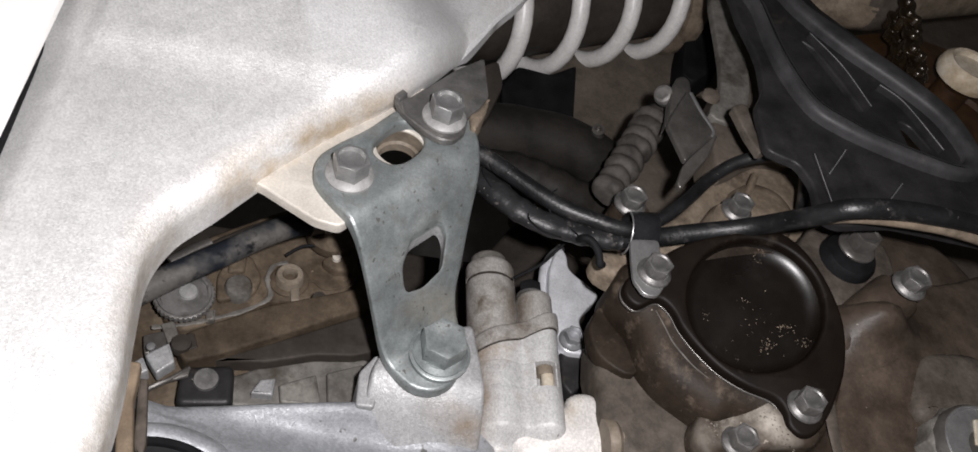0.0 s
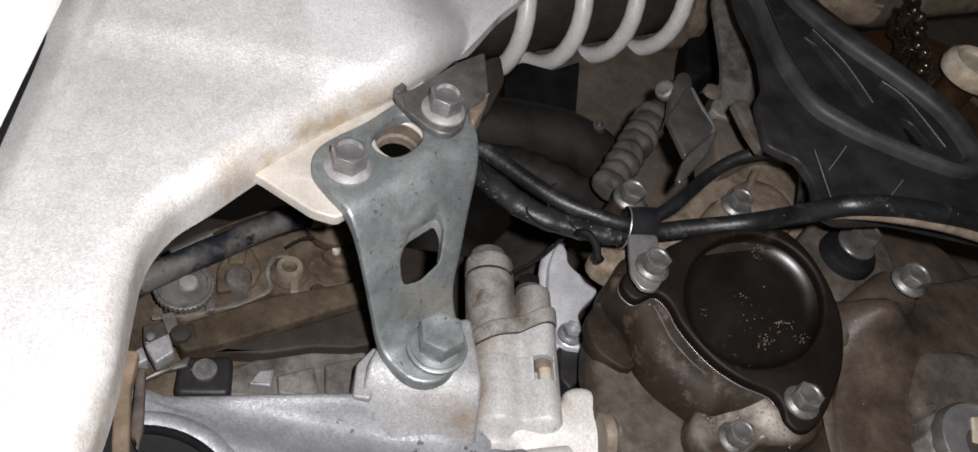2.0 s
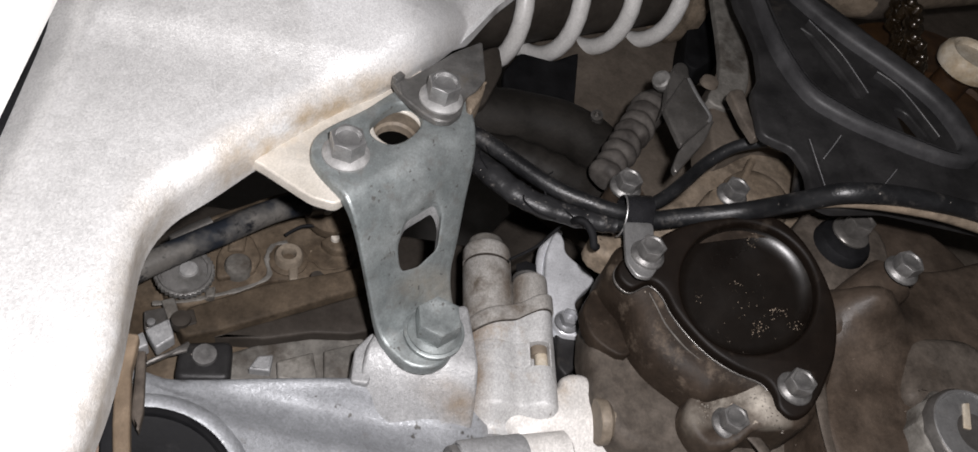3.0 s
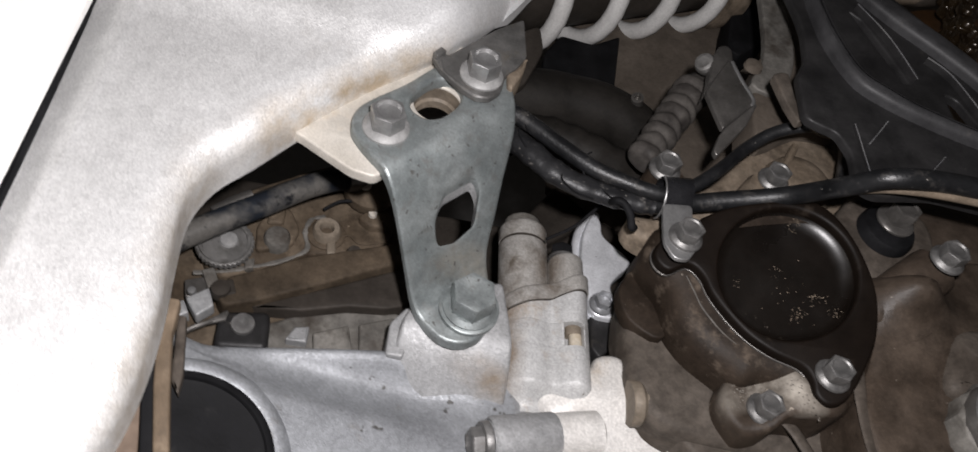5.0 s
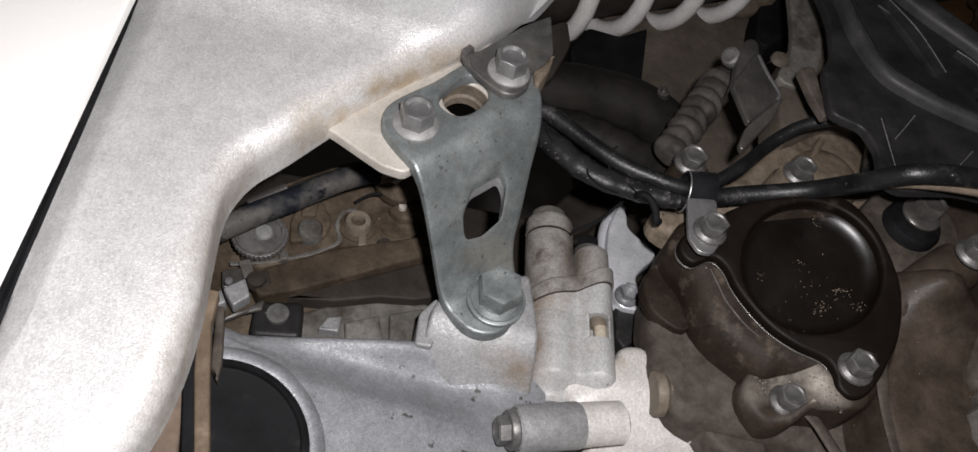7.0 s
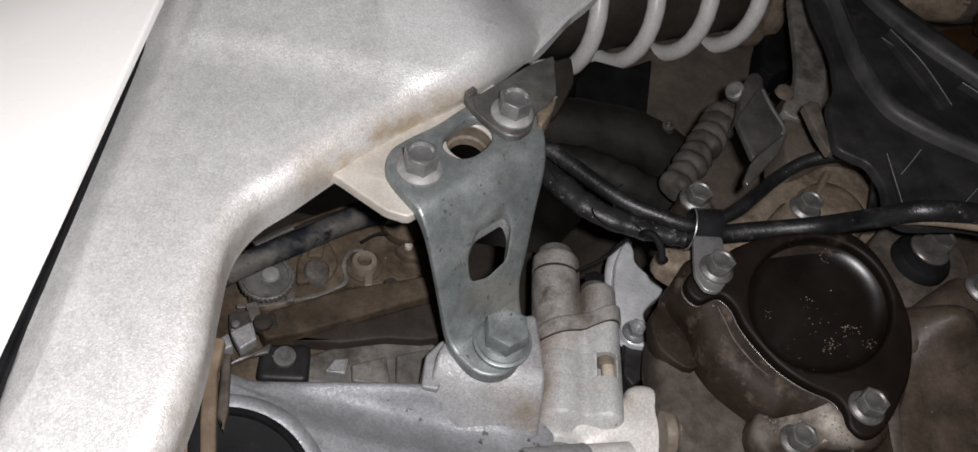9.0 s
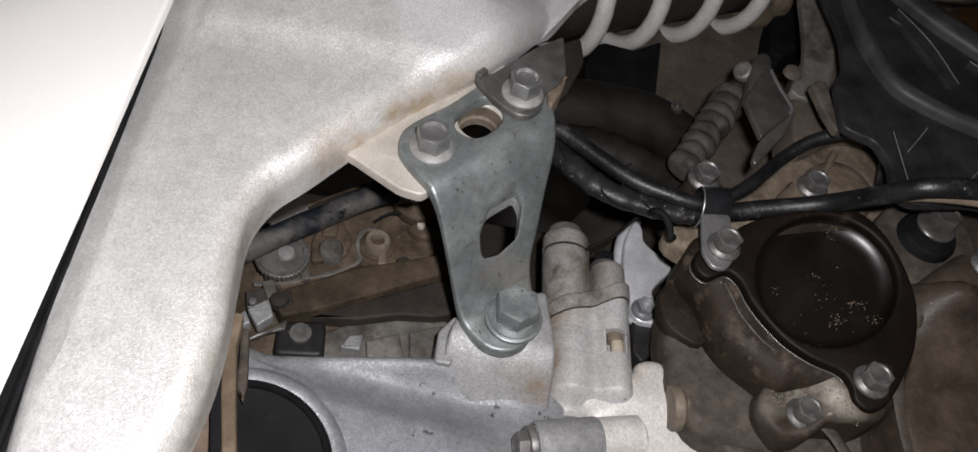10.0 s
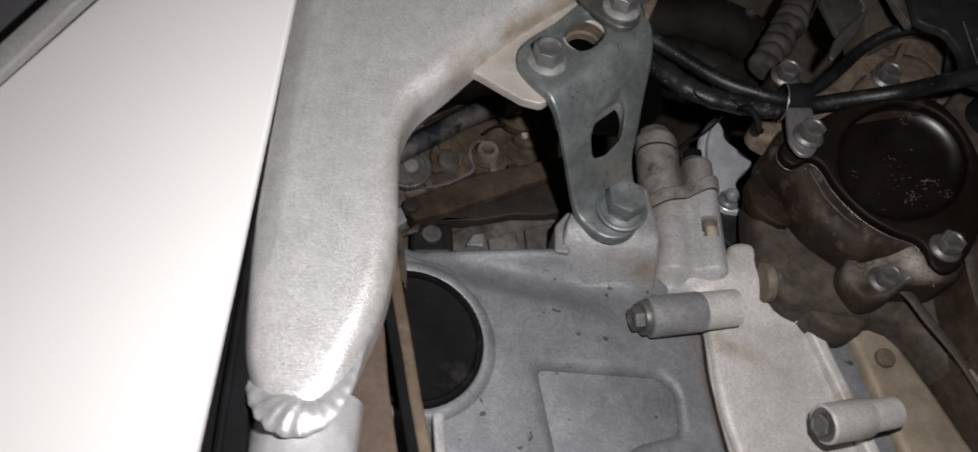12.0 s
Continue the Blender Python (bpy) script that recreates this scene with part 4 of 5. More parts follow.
part("clip_tab", prism(rounded([(-107.6, -38.1), (-105, -35.5), (-102.1, -40.1), (-104.8, -42.2)], .6), 51, 57, .6), LUG, clipset)
part("clip_screw", lathe([(1.6, -53), (1.4, -51.8), (0, -51.6)], 16, m=Matrix.Translation((-103.6, 0, -31))), BOLT, clipset)
part("clip_arm", prism(rounded([(-103, -21), (-99, -19), (-96, -25), (-99, -28)], .6), 54, 57, .5), GRIME, clipset)
part("clip_post", prism(rounded([(-108, -25), (-101, -22), (-99, -30), (-106, -32)], .8), 56, 60, .6), PLATE, clipset)
for k in range(4):
    part("lead", sweep(smooth([(-104 + k, 53, -49 + k), (-98 + k, 52, -44 + k * .6), (-90, 53, -39.5 + k * .9)], 4, False), .8, 8), PLATE, clipset)
# Backing block behind the engine; its dark colour stands for deep shade.
head_under = thing("cylinder_block", "cylinder block deep inside, shade put into its dark colour", "engine block", (-20, 105, 0))
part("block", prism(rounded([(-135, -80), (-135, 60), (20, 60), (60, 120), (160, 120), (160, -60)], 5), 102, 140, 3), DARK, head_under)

# ---- the chain tensioner ----
tens = thing("cam_chain_tensioner", "pale cast aluminium tensioner housing with brown stains", "tensioner", (20, 52, -15))


def upright(outer, z0, z1, bev=1.0, slope=0.0):
    """A post of that outline in x and y, from z0 up to its rounded top at z1, which may slope across x."""
    return moved(prism(outer, -z1, -z0, bev), lambda c: Vector((c.x - 1 + .04 * c.y, c.z, -c.y + (slope * (c.x - 30) if -c.y > z0 + 1 or slope > .36 else 0))))


full = smooth([(5.5, 54), (6.5, 47), (9.6, 42.8), (14, 40.6), (18.4, 40.9), (21.6, 41.9), (23.4, 41.9), (25, 40.9), (27.4, 39.2), (31, 37.8), (34.6, 39.2), (37.2, 43.5), (37.6, 52), (35, 60), (22, 66), (9, 63)], 4)
notched = smooth([(5.5, 54), (6.5, 47), (9.6, 42.8), (14, 40.6), (18.4, 40.9), (21.6, 41.9), (23.4, 41.9), (25, 40.9), (26.8, 39.8), (27.4, 43), (29, 45), (32, 44.8), (33.6, 42.6), (33.9, 38.8), (35.2, 39.9), (37.2, 43.5), (37.6, 52), (35, 60), (22, 66), (9, 63)], 4)
part("body", upright(full, -49.5, -35.9, .01), PALE, tens, "lower housing")
bm = upright(full, -59, -49.4, .01)
cut(bm, (0, 0, 1), [-50.2, -51, -52, -53.2, -54.6, -56.2, -57.6])
part("foot", moved(bm, lambda c: Vector((c.x, c.y + 7.5 * ease(-49.4, -57, c.z), c.z))), PALE, tens, "foot blending into the case")
notch = part("notched_body", upright(notched, -36, -26.5, .02), PALE, tens, "housing with a notch")
part("upper_body", upright(full, -26.4, -13.6, .6, .35), PALE, tens, "upper housing")
part("collar", upright([(x + (.7 if x > 20 else -.7), y - .7) for x, y in full], -13.4, -6.6, 1.4, .37), CAP, tens, "grey collar over the joint")
part("joint_gasket", upright([(x + (.2 if x > 20 else -.2), y - .15) for x, y in full], -13.9, -13.2, .05, .37), DARK, tens, "dark joint gasket")
part("cap_neck", upright(circle(14.6, 51.5, 9.7, 40), -16, 11.4, .6), CAP, tens, "stained neck")
part("neck_groove", upright(circle(14.6, 51.5, 9.3, 40), 11, 12.6, .1), DARK, tens)
part("cap_top", upright(circle(14.6, 51.5, 9.6, 40), 12.4, 20.5, 2.4), CAP, tens)
part("cap_plug", upright(circle(14.4, 51.5, 7.2, 32), 20, 24.5, 1.4), GRIME, tens)
lug = part("bolt_lug", upright(smooth([(23.4, 48), (24.2, 42.6), (27.4, 39.4), (31, 38.6), (34.6, 40.2), (36.6, 44), (36.6, 52), (30, 56), (24, 53)], 4), -10, 4.6, 1.6), CAP, tens, "bolt lug")
part("lug_washer", upright(circle(29, 45.5, 5.6, 28), 4.4, 5.6, .3), OLDBOLT, lug)
part("lug_bolt", upright(circle(29, 45.5, 4.5, 6, .3), 5.4, 11, 1.0), BLACK, lug, "dark hexagon bolt")
part("notch_pin", upright(circle(31.6, 42.4, 2.4, 18), -36, -29.4, .7), CREAM, notch, "pale pin in the notch")
part("notch_screw", upright(circle(31.2, 43.2, 3.2, 18), -30, -26.4, .3), BOSS, notch, "brown screw above the pin")

# ---- bright bracket behind ----
bright = thing("sensor_bracket", "bright machined aluminium bracket", "bracket", (50, 62, 10))
outline = smooth([(40, 20), (41.5, 32), (46, 42.5), (49, 38), (49.6, 32), (53, 28), (57.4, 24.8), (61, 21), (60.8, 17.6), (56, 12), (52.8, 7), (53.2, 2.6), (57, -2.4), (60, -5), (60, -9), (52, -9.5), (46, -9), (43.2, -5), (42.4, 2), (40.6, 10)], 4)
part("bracket_plate", prism(outline, 59, 65, 1.2), BRIGHT, bright)
part("bracket_wall", sweep(smooth([(49, 66, 47), (41.5, 66, 36), (39.5, 66, 20), (39.5, 66, 6), (42, 66, -12)], 5, False), 2.2, 10), BRIGHT, bright)
nut = make_bolt("bracket_nut", "small bright flange nut on the sensor bracket", 6.8, 5.2, 5.2, CHROME, 0, 2.4, "small nuts")
set_bolt(nut, 48.2, 59, -3.6, 10, copy=False)
block = thing("sensor_block", "black plastic sensor block", "sensor", (51, 70, -20))
part("sensor_body", prism(rounded([(44.6, -5), (61.4, -6), (60, -13), (48, -26), (44.6, -22)], 1.5), 62, 95, 1), PLASTIC, block)

# ---- the dark side cover ----
side = thing("crankcase", "brown grimy crankcase with dusty patches", "engine case", (110, 40, -10))
bm = prism(smooth([(56, 4), (54, -4), (49.6, -13), (48.6, -20), (48, -26), (48.6, -31), (49.6, -38), (49.4, -46), (54.5, -59), (66, -65), (86, -67), (104, -68), (122, -90), (145, -125), (240, -125), (240, 20), (170, 60), (120, 75), (90, 55), (70, 12)], 3), 34, 52, 5, seg=4)
part("lower_case", bm, DUSTY_LIT, side)
part("case_ear", prism(smooth([(45, -16), (46, -11), (51, -4), (62, -2), (66, -20), (60, -32), (50, -28), (46, -22)], 3), 30.5, 37, 1, seg=3), BROWN, side, "ear on the case rim")
bm = prism(smooth([(53, 3), (50.2, -6), (54, -13.5), (58, -19.3), (60.7, -29), (64.5, -35.5), (69, -40.3), (77.6, -46.4), (83, -49.8), (90, -48.8), (98, -50), (103, -53.5), (107, -59.4), (115, -58.6), (124, -50), (130, -28), (127, -6), (116, 9), (104, 13), (76, 9), (62, 6)], 4), 7.3, 38, 6.5, [circle(96.4, -14, 19.2, 48)], seg=6)


def cover_tilt(c):
    return Vector((c.x, c.y - .20 * (c.x - 110) - .25 * (c.z + 30), c.z))


part("cover_wall", moved(bm, lambda c: cover_tilt(c) if c.y < 30 else c), BROWN, side)
cover = thing("ignition_cover", "dark brown ignition cover with a dished centre and pale flecks", "engine cover", (95, 0, -20))
outline = smooth([(51, -8), (56, -3), (62, 0), (68, 4.5), (77, 8.5), (88, 11), (98, 12.5), (107.5, 11.8), (115.7, 4.5), (122.1, -7.5), (125.5, -21.3), (124, -36), (120, -45.5), (116.5, -52), (112, -57.2), (107, -58.2), (103.4, -55), (102.6, -50), (99.5, -46), (91, -42.6), (82.7, -37.4), (75.8, -30.6), (70.3, -23.4), (67, -17), (62.5, -13.6), (56, -16.4), (51.4, -13)], 4)
bm = prism(outline, 3, 6.4, 1.2, [circle(96, -14.2, 23.6, 72)], seg=4)
part("cover_plate", moved(bm, cover_tilt), COVER, cover)
bowl = [(25.3, -6), (25.2, -4.2), (24.8, -4), (24.4, -4.2)] + [(18.8 + 5.6 * math.cos(math.pi / 2 * k / 12), -4.4 - 4.4 * math.sin(math.pi / 2 * k / 12)) for k in range(13)] + [(12, -8.9), (6, -8.95), (0, -8.95)]
bm = lathe(bowl, 72, m=Matrix.Translation((96, 0, -14.2)), cap=False)
dish = part("dish", moved(bm, cover_tilt), DISH, cover, "glossy dished centre")
flecks = bmesh.new()
rng = random.Random(5)
for fx, fz, spread, count in ((101, -26.5, 3.0, 34), (108, -20, 2.6, 30), (113.6, -25.6, 2.4, 26), (81, -16, 2.0, 12), (94.4, -11.5, 2.2, 12), (101, 6.2, 2.6, 26), (98, -18, 9, 16)):
    for _ in range(count):
        x, z = fx + rng.gauss(0, spread * .55), fz + rng.gauss(0, spread * .55)
        far = math.hypot(x - 95.6, z + 14.6)
        if far > 22.6:
            continue
        y = 8.75 if far < 17.6 else 8.75 - 4.4 * (1 - math.sqrt(max(0, 1 - ((far - 17.6) / 5.6) ** 2)))
        turn, long = rng.uniform(0, 6.28), rng.uniform(.1, .42)
        ring = [flecks.verts.new((x + long * rng.uniform(.5, 1.2) * math.cos(turn + a), y, z + long * .6 * rng.uniform(.5, 1.2) * math.sin(turn + a))) for a in (0, 1.2, 2.4, 3.6, 4.9)]
        tip = flecks.verts.new((x, y - .15, z))
        for i in range(5):
            flecks.faces.new((ring[i - 1], ring[i], tip))
tagged(part("dust_flecks", moved(flecks, cover_tilt), TANCASE, dish, "crusted pale dust flecks"), kind="stuff")
grown = [(x + .22 * (z2 - z1) / math.hypot(x2 - x1, z2 - z1), z - .22 * (x2 - x1) / math.hypot(x2 - x1, z2 - z1)) for (x1, z1), (x, z), (x2, z2) in zip(outline[-1:] + outline[:-1], outline, outline[1:] + outline[:1])]
if sum(a[0] * b[1] - b[0] * a[1] for a, b in zip(outline, outline[1:] + outline[:1])) < 0:
    grown = [(2 * x - u, 2 * z - v) for (x, z), (u, v) in zip(outline, grown)]
gasket = thing("cover_gasket", "thin shiny metal gasket edge under the ignition cover", "gasket", (95, 8, -20))
part("gasket_sheet", moved(prism(grown, 6.5, 7.2, .15, [circle(96.8, -14, 26, 48)]), cover_tilt), PLATE, gasket)
swell = thing("clutch_housing", "brown clutch housing bulging beside the cover", "engine case", (165, 5, -40))
bm = prism(smooth([(121, -8), (131.4, -7.7), (146, 3), (163, 13), (178, 12), (195, 16), (250, 34), (262, 0), (262, -160), (150, -160), (134, -121), (123.6, -97), (119, -83.7), (117.6, -68), (118, -56), (123, -44), (126, -24)], 3), 8, 60, 4, seg=4)


def swell_shape(c):
    hump = 5 * math.exp(-(((c.x - 150) / 30) ** 2 + ((c.z + 22) / 24) ** 2)) + 15 * math.exp(-(((c.x - 140) / 12) ** 2 + ((c.z + 17) / 8.5) ** 2)) + 3 * math.exp(-(((c.x - 165) / 14) ** 2 + ((c.z + 38) / 9) ** 2))
    return Vector((c.x, c.y - (hump if c.y < 30 else 0), c.z))


cut(bm, (1, 0, 0), range(120, 184, 4))
cut(bm, (0, 0, 1), range(-156, 24, 4))
part("housing_shell", moved(bm, swell_shape), OILED, swell)
# Thin paler bead that imitates the broken glint on the wall's front edge.
part("wall_glint", sweep(smooth([(63.1, 13.0, -15.7), (65.7, 13.8, -20.7), (68.3, 14.6, -26.1), (71.4, 15.0, -30.3), (75.5, 15.3, -34.9), (80.0, 15.3, -38.5)], 5, False), lambda t: .12 + .2 * math.sin(math.pi * t), 8), GRIME, side, "pale bead added for the glint on the case wall")
part("bolt_barrel", lathe([(8.6, 0), (9, 1), (9, 30), (8.6, 32)], 32, m=along((128, 11, -22), (150, -2, -6))), OILED, swell, "rounded barrel under a bolt")
part("joint_rib", sweep(smooth([(127, 9, -31), (136, 6, -33), (146, 3, -29), (154, 4, -22), (157, 5, -14)], 5, False), 1.3, 8), OILED, swell)
part("rib", sweep(smooth([(98, 25.4, -57), (103, 25.8, -62), (108.4, 26.4, -70.8), (119, 27, -86.8), (130.2, 27.4, -115.8), (138, 28, -136)], 4, False), 2.6, 12, flat=.45), DUSTY_LIT, swell)
part("dust_chip", sweep([(119.6, 25.4, -89.6), (123, 25.4, -96), (127, 25.6, -103.6)], lambda t: .6 + .5 * math.sin(math.pi * t), 8), CRUST, swell, "pale chip of dust")
# Pale dusty strip; its colour stands for the housing's lit edge.
part("rib", sweep(smooth([(119.8, 9, -43), (118.4, 9, -54), (118.2, 9.4, -66), (119.4, 9.6, -80), (123.4, 10, -97), (133.6, 10.4, -120)], 5, False), lambda t: 2.6 - .8 * t, 12, flat=.35), DUSTY_LIT, swell, "dusty edge of the housing, paler in colour as if lit")
# Land in a paler colour than the housing, for the light on its dome.
part("cap_land", prism(smooth([(149, -50), (150, -38), (155, -27), (168, -23), (184, -24), (190, -40), (180, -50), (164, -52)], 4), 1.5, 14, 5, seg=5), DUSTY_LIT, swell, "raised land, paler in colour to look lit")
filler = thing("oil_filler_cap", "grey serrated oil filler cap with a pale mark", "cap", (170, -4, -70))
teeth = [((17.6 if i % 2 else 16.6) * math.cos(math.pi * i / 14) + 163, (17.6 if i % 2 else 16.6) * math.sin(math.pi * i / 14) - 63.4) for i in range(28)]
part("cap_skirt", prism(teeth, -1, 12, 1.5), GRIME, filler)
top_disc = part("cap_top", lathe([(16.4, 0), (16, 3.4), (15, 4.6), (13.6, 4.2), (0, 4.4)], 56, m=Matrix.Translation((163, 0, -63.4))), PLATE, filler)
part("cap_ring", lathe([(13.9, 4.3), (14.3, 5), (14.9, 5), (15.3, 4)], 56, m=Matrix.Translation((163, 0, -63.4))), BOLT, top_disc, "bright worn ring")
part("mark", prism(rounded([(161.4, -53.4), (164, -53), (161, -62.6), (158.4, -62.2)], .4), -5, -3, .3), CREAM, top_disc, "pale painted mark")

case_bolt = make_bolt("case_bolt", "greasy steel hexagon flange bolt in the engine case", 8.4, 6.4, 6.1, OLDBOLT, 0, .5, "case bolts")
set_bolt(case_bolt, 108.8, 8.2, -48.9, 10, copy=False)
for x, y, z, s in ((91, 23.0, -57.3, 25), (147.3, -13, -8.8, 40), (98.4, 4.5, 29.1, 5), (54.9, 5.5, 24.6, 15), (58.6, 2, -8, 8), (137.4, 26, -115.2, 0)):
    set_bolt(case_bolt, x, y, z, s)
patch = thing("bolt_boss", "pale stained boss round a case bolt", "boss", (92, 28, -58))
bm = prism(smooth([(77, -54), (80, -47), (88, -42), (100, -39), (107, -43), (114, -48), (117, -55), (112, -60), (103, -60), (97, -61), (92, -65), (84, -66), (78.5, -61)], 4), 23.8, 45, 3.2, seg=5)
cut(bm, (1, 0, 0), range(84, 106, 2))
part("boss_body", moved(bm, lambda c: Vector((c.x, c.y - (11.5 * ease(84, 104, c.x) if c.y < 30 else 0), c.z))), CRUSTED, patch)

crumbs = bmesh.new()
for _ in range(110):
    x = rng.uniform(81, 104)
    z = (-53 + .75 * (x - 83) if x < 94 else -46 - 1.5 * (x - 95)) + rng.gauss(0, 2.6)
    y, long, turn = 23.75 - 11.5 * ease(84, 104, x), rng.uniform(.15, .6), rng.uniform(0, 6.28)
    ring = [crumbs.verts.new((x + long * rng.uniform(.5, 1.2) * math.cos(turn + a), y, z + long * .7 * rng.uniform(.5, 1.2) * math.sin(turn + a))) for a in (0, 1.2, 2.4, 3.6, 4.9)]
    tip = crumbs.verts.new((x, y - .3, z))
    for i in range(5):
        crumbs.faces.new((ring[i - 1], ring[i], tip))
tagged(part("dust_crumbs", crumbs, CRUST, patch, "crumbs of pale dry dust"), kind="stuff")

# ---- upper case behind the cable ----
top = thing("upper_engine_case", "tan dusty casting behind the black cables", "engine case", (105, 25, 40))
bm = prism(smooth([(46, 2), (45, 10), (56, 12), (62, 24), (76, 30), (86, 40), (97, 54), (119, 69), (137, 69), (148, 57), (152, 34), (146, 12), (138, -8), (126, -12), (116, 6), (100, 8), (72, 4), (58, -2)], 3), 16, 27, 4, seg=4)
part("case_casting", bm, TANCASE, top)
part("case_shoulder", prism(smooth([(137, -10), (144, 10), (149, 34), (156, 58), (200, 42), (216, 14), (190, 0), (160, -4)], 3), 17.5, 30, 3, seg=3), OILED, top, "oily shoulder of the case")
part("boss", lathe([(9.5, -22), (8.4, -7), (7.4, -5), (0, -5)], 32, m=Matrix.Translation((96.4, 0, 25.6))), TANCASE, top)
part("boss", lathe([(9, -24), (8, -9), (7, -7), (0, -7)], 32, m=Matrix.Translation((56.4, 0, 22.8))), BROWN, top)
part("dome", lathe([(15, -22), (14.6, -16), (13, -11.5), (9.5, -8.6), (5, -7.4), (0, -7)], 36, m=Matrix.Translation((116, 0, 39))), TANCASE, top, "rounded boss")
part("rib", sweep(smooth([(104, 12, 30), (108, 9, 42), (114, 8, 54)], 4, False), 1.6, 8), TANCASE, top)
part("bush_land", prism(smooth([(116, 2), (126, -9), (142, -7), (158, 4), (160, 22), (146, 31), (128, 26)], 3), 2.5, 20, 2.5, seg=4), DUSTY_LIT, top, "tan stained land round the bush")
tall_bolt = make_bolt("stay_bolt", "pale worn hexagon bolt on a black bush", 9.4, 8.5, 7.2, PLATE, 0, .5, "case bolts")
set_bolt(tall_bolt, 140, -3.5, 13.4, 12, copy=False)
bush = thing("rubber_bush", "black rubber bush under the worn bolt", "bush", (134, 5, 8))
part("bush_body", lathe([(11.5, -24), (10.6, 0), (9.6, 2), (4, 2.4)], 36, m=Matrix.Translation((138.8, 0, 11.6))), BLACK, bush)

# ---- cables ----
loom = thing("wiring_loom", "thick black sheathed cable running over the engine cases", "cable", (80, 5, 15))
main = smooth([(-22, 40, 70), (-10, 22, 46), (4, 10, 25), (14, 8, 16), (28, 8, 10.5), (44, 8, 8.6), (54.4, 8, 10), (66, 7, 12.6), (77.3, 4, 14.2), (88, 0, 14.6), (97, -6, 13.5), (102.8, -16, 9.3), (106.1, -28, 3.1), (111.1, -37, -.4), (120.4, -40, -.9), (132.3, -40, .2), (144, -40, 0), (162, -38, .3), (190, -34, -1)], 8, False)
part("sheath", sweep(main, 3.5, 18), CABLE, loom)
part("dusty_strand", sweep(smooth([(108, -28, 2), (115.3, -31, 1.6), (124.4, -35, -.6), (136, -36.5, -1.6), (147.8, -37, -2.4), (165, -35, -3), (188, -32, -5)], 6, False), 2.0, 10), TANCASE, loom, "tan dusty strand")
part("wrap", sweep(smooth([(-6, 14, 36), (4, 9, 24.1), (11.1, 8, 17.2), (20.4, 7.4, 11.6), (32.1, 7.4, 9.2), (41.5, 7.4, 8.3), (50, 7.4, 8)], 8, False), lambda t: 5.6 - 1.4 * t + .2 * math.sin(t * 37) + .15 * math.sin(t * 71), 18, flat=.8), SLEEVE, loom, "dusty black wrap over the bundle")
lead = thing("clutch_cable", "thin black cable joining the loom at the clip", "cable", (30, 4, 25))
part("sheath", sweep(smooth([(-24, 30, 62), (-14, 12, 46), (-6.6, 5, 38.9), (3.1, 4, 32.7), (15, 3.6, 24), (26.7, 3, 16.2), (38.3, 2.4, 12), (50, 2.4, 9.7), (60, 3, 11)], 8, False), lambda t: 3.6 - .9 * t, 16), CABLE, lead)
branch = thing("branch_cable", "black cable branching off above the clip", "cable", (95, 0, 45))
part("sheath", sweep(smooth([(48, 5, 11), (54, 5, 13), (64.5, 2, 16.7), (74.7, 0, 25.5), (87, 0, 39.1), (96.6, -4, 45.6), (105.5, -8, 47.6), (110.8, -12, 45.6), (116, -14, 42), (122, -10, 39), (128, 4, 36)], 8, False), 2.5, 14), CABLE, branch)
hook = thing("wire_hook", "small black wire hook under the loom", "hook", (43, 10, 0))
part("wire", sweep(smooth([(33.9, 6, 5), (34.6, 3, 3.6), (37.3, 2.6, 2.4), (39.9, 4, -.9), (40.9, 6, -4.3), (42.6, 8, -3)], 6, False), 1.4, 10), BLACK, hook)
hair = thing("stray_wire", "thin black stray wire behind the loom", "wire", (35, 40, 20))
part("wire", sweep(smooth([(38.2, 24, 20), (33, 27, 15), (27.2, 30, 9.5), (17.4, 32, 3.2)], 6, False), .6, 6), BLACK, hair)
frayed = thing("frayed_tape", "frayed black tape threads hanging off the loom", "tape", (10, 6, 30))
for pts in ([(4, 7, 36), (-1, 5, 30), (2, 5, 22), (7, 6, 19)], [(18, 5, 17), (15, 4, 10), (20, 4, 5), (27, 5, 4)], [(8, 5, 30), (3, 3, 27), (0, 3, 33)], [(30, 4, 8), (36, 3, 2), (44, 4, 1)], [(24, 5, 13), (22, 3, 19), (26, 3, 24)]):
    part("thread", sweep(smooth(pts, 6, False), .32, 6), BLACK, frayed)
part("tape_flap", prism(smooth([(12, 24), (18, 19), (24, 15), (27, 17), (22, 22), (15, 28)], 3), 2.4, 3.4, .3), PLASTIC, frayed, "loose tape end")
wire = thing("thin_wire", "thin dark wire loop under the mounting ear", "wire", (-55, 50, 20))
part("strand", sweep(smooth([(-66, 52, 13), (-60, 50, 17), (-52, 49, 18), (-45, 50, 22), (-40, 52, 30)], 6, False), .7, 8), BLACK, wire)
clip = thing("cable_clip", "cable clip with a black sleeve and a silver tab", "clip", (57, 2, 2))
ring = [(0, 5.2 + 7.0 * math.cos(a), 10.6 + 6.6 * math.sin(a)) for a in [math.pi * (.35 + 1.35 * k / 24) for k in range(25)]]
bm = bmesh.new()
prev = None
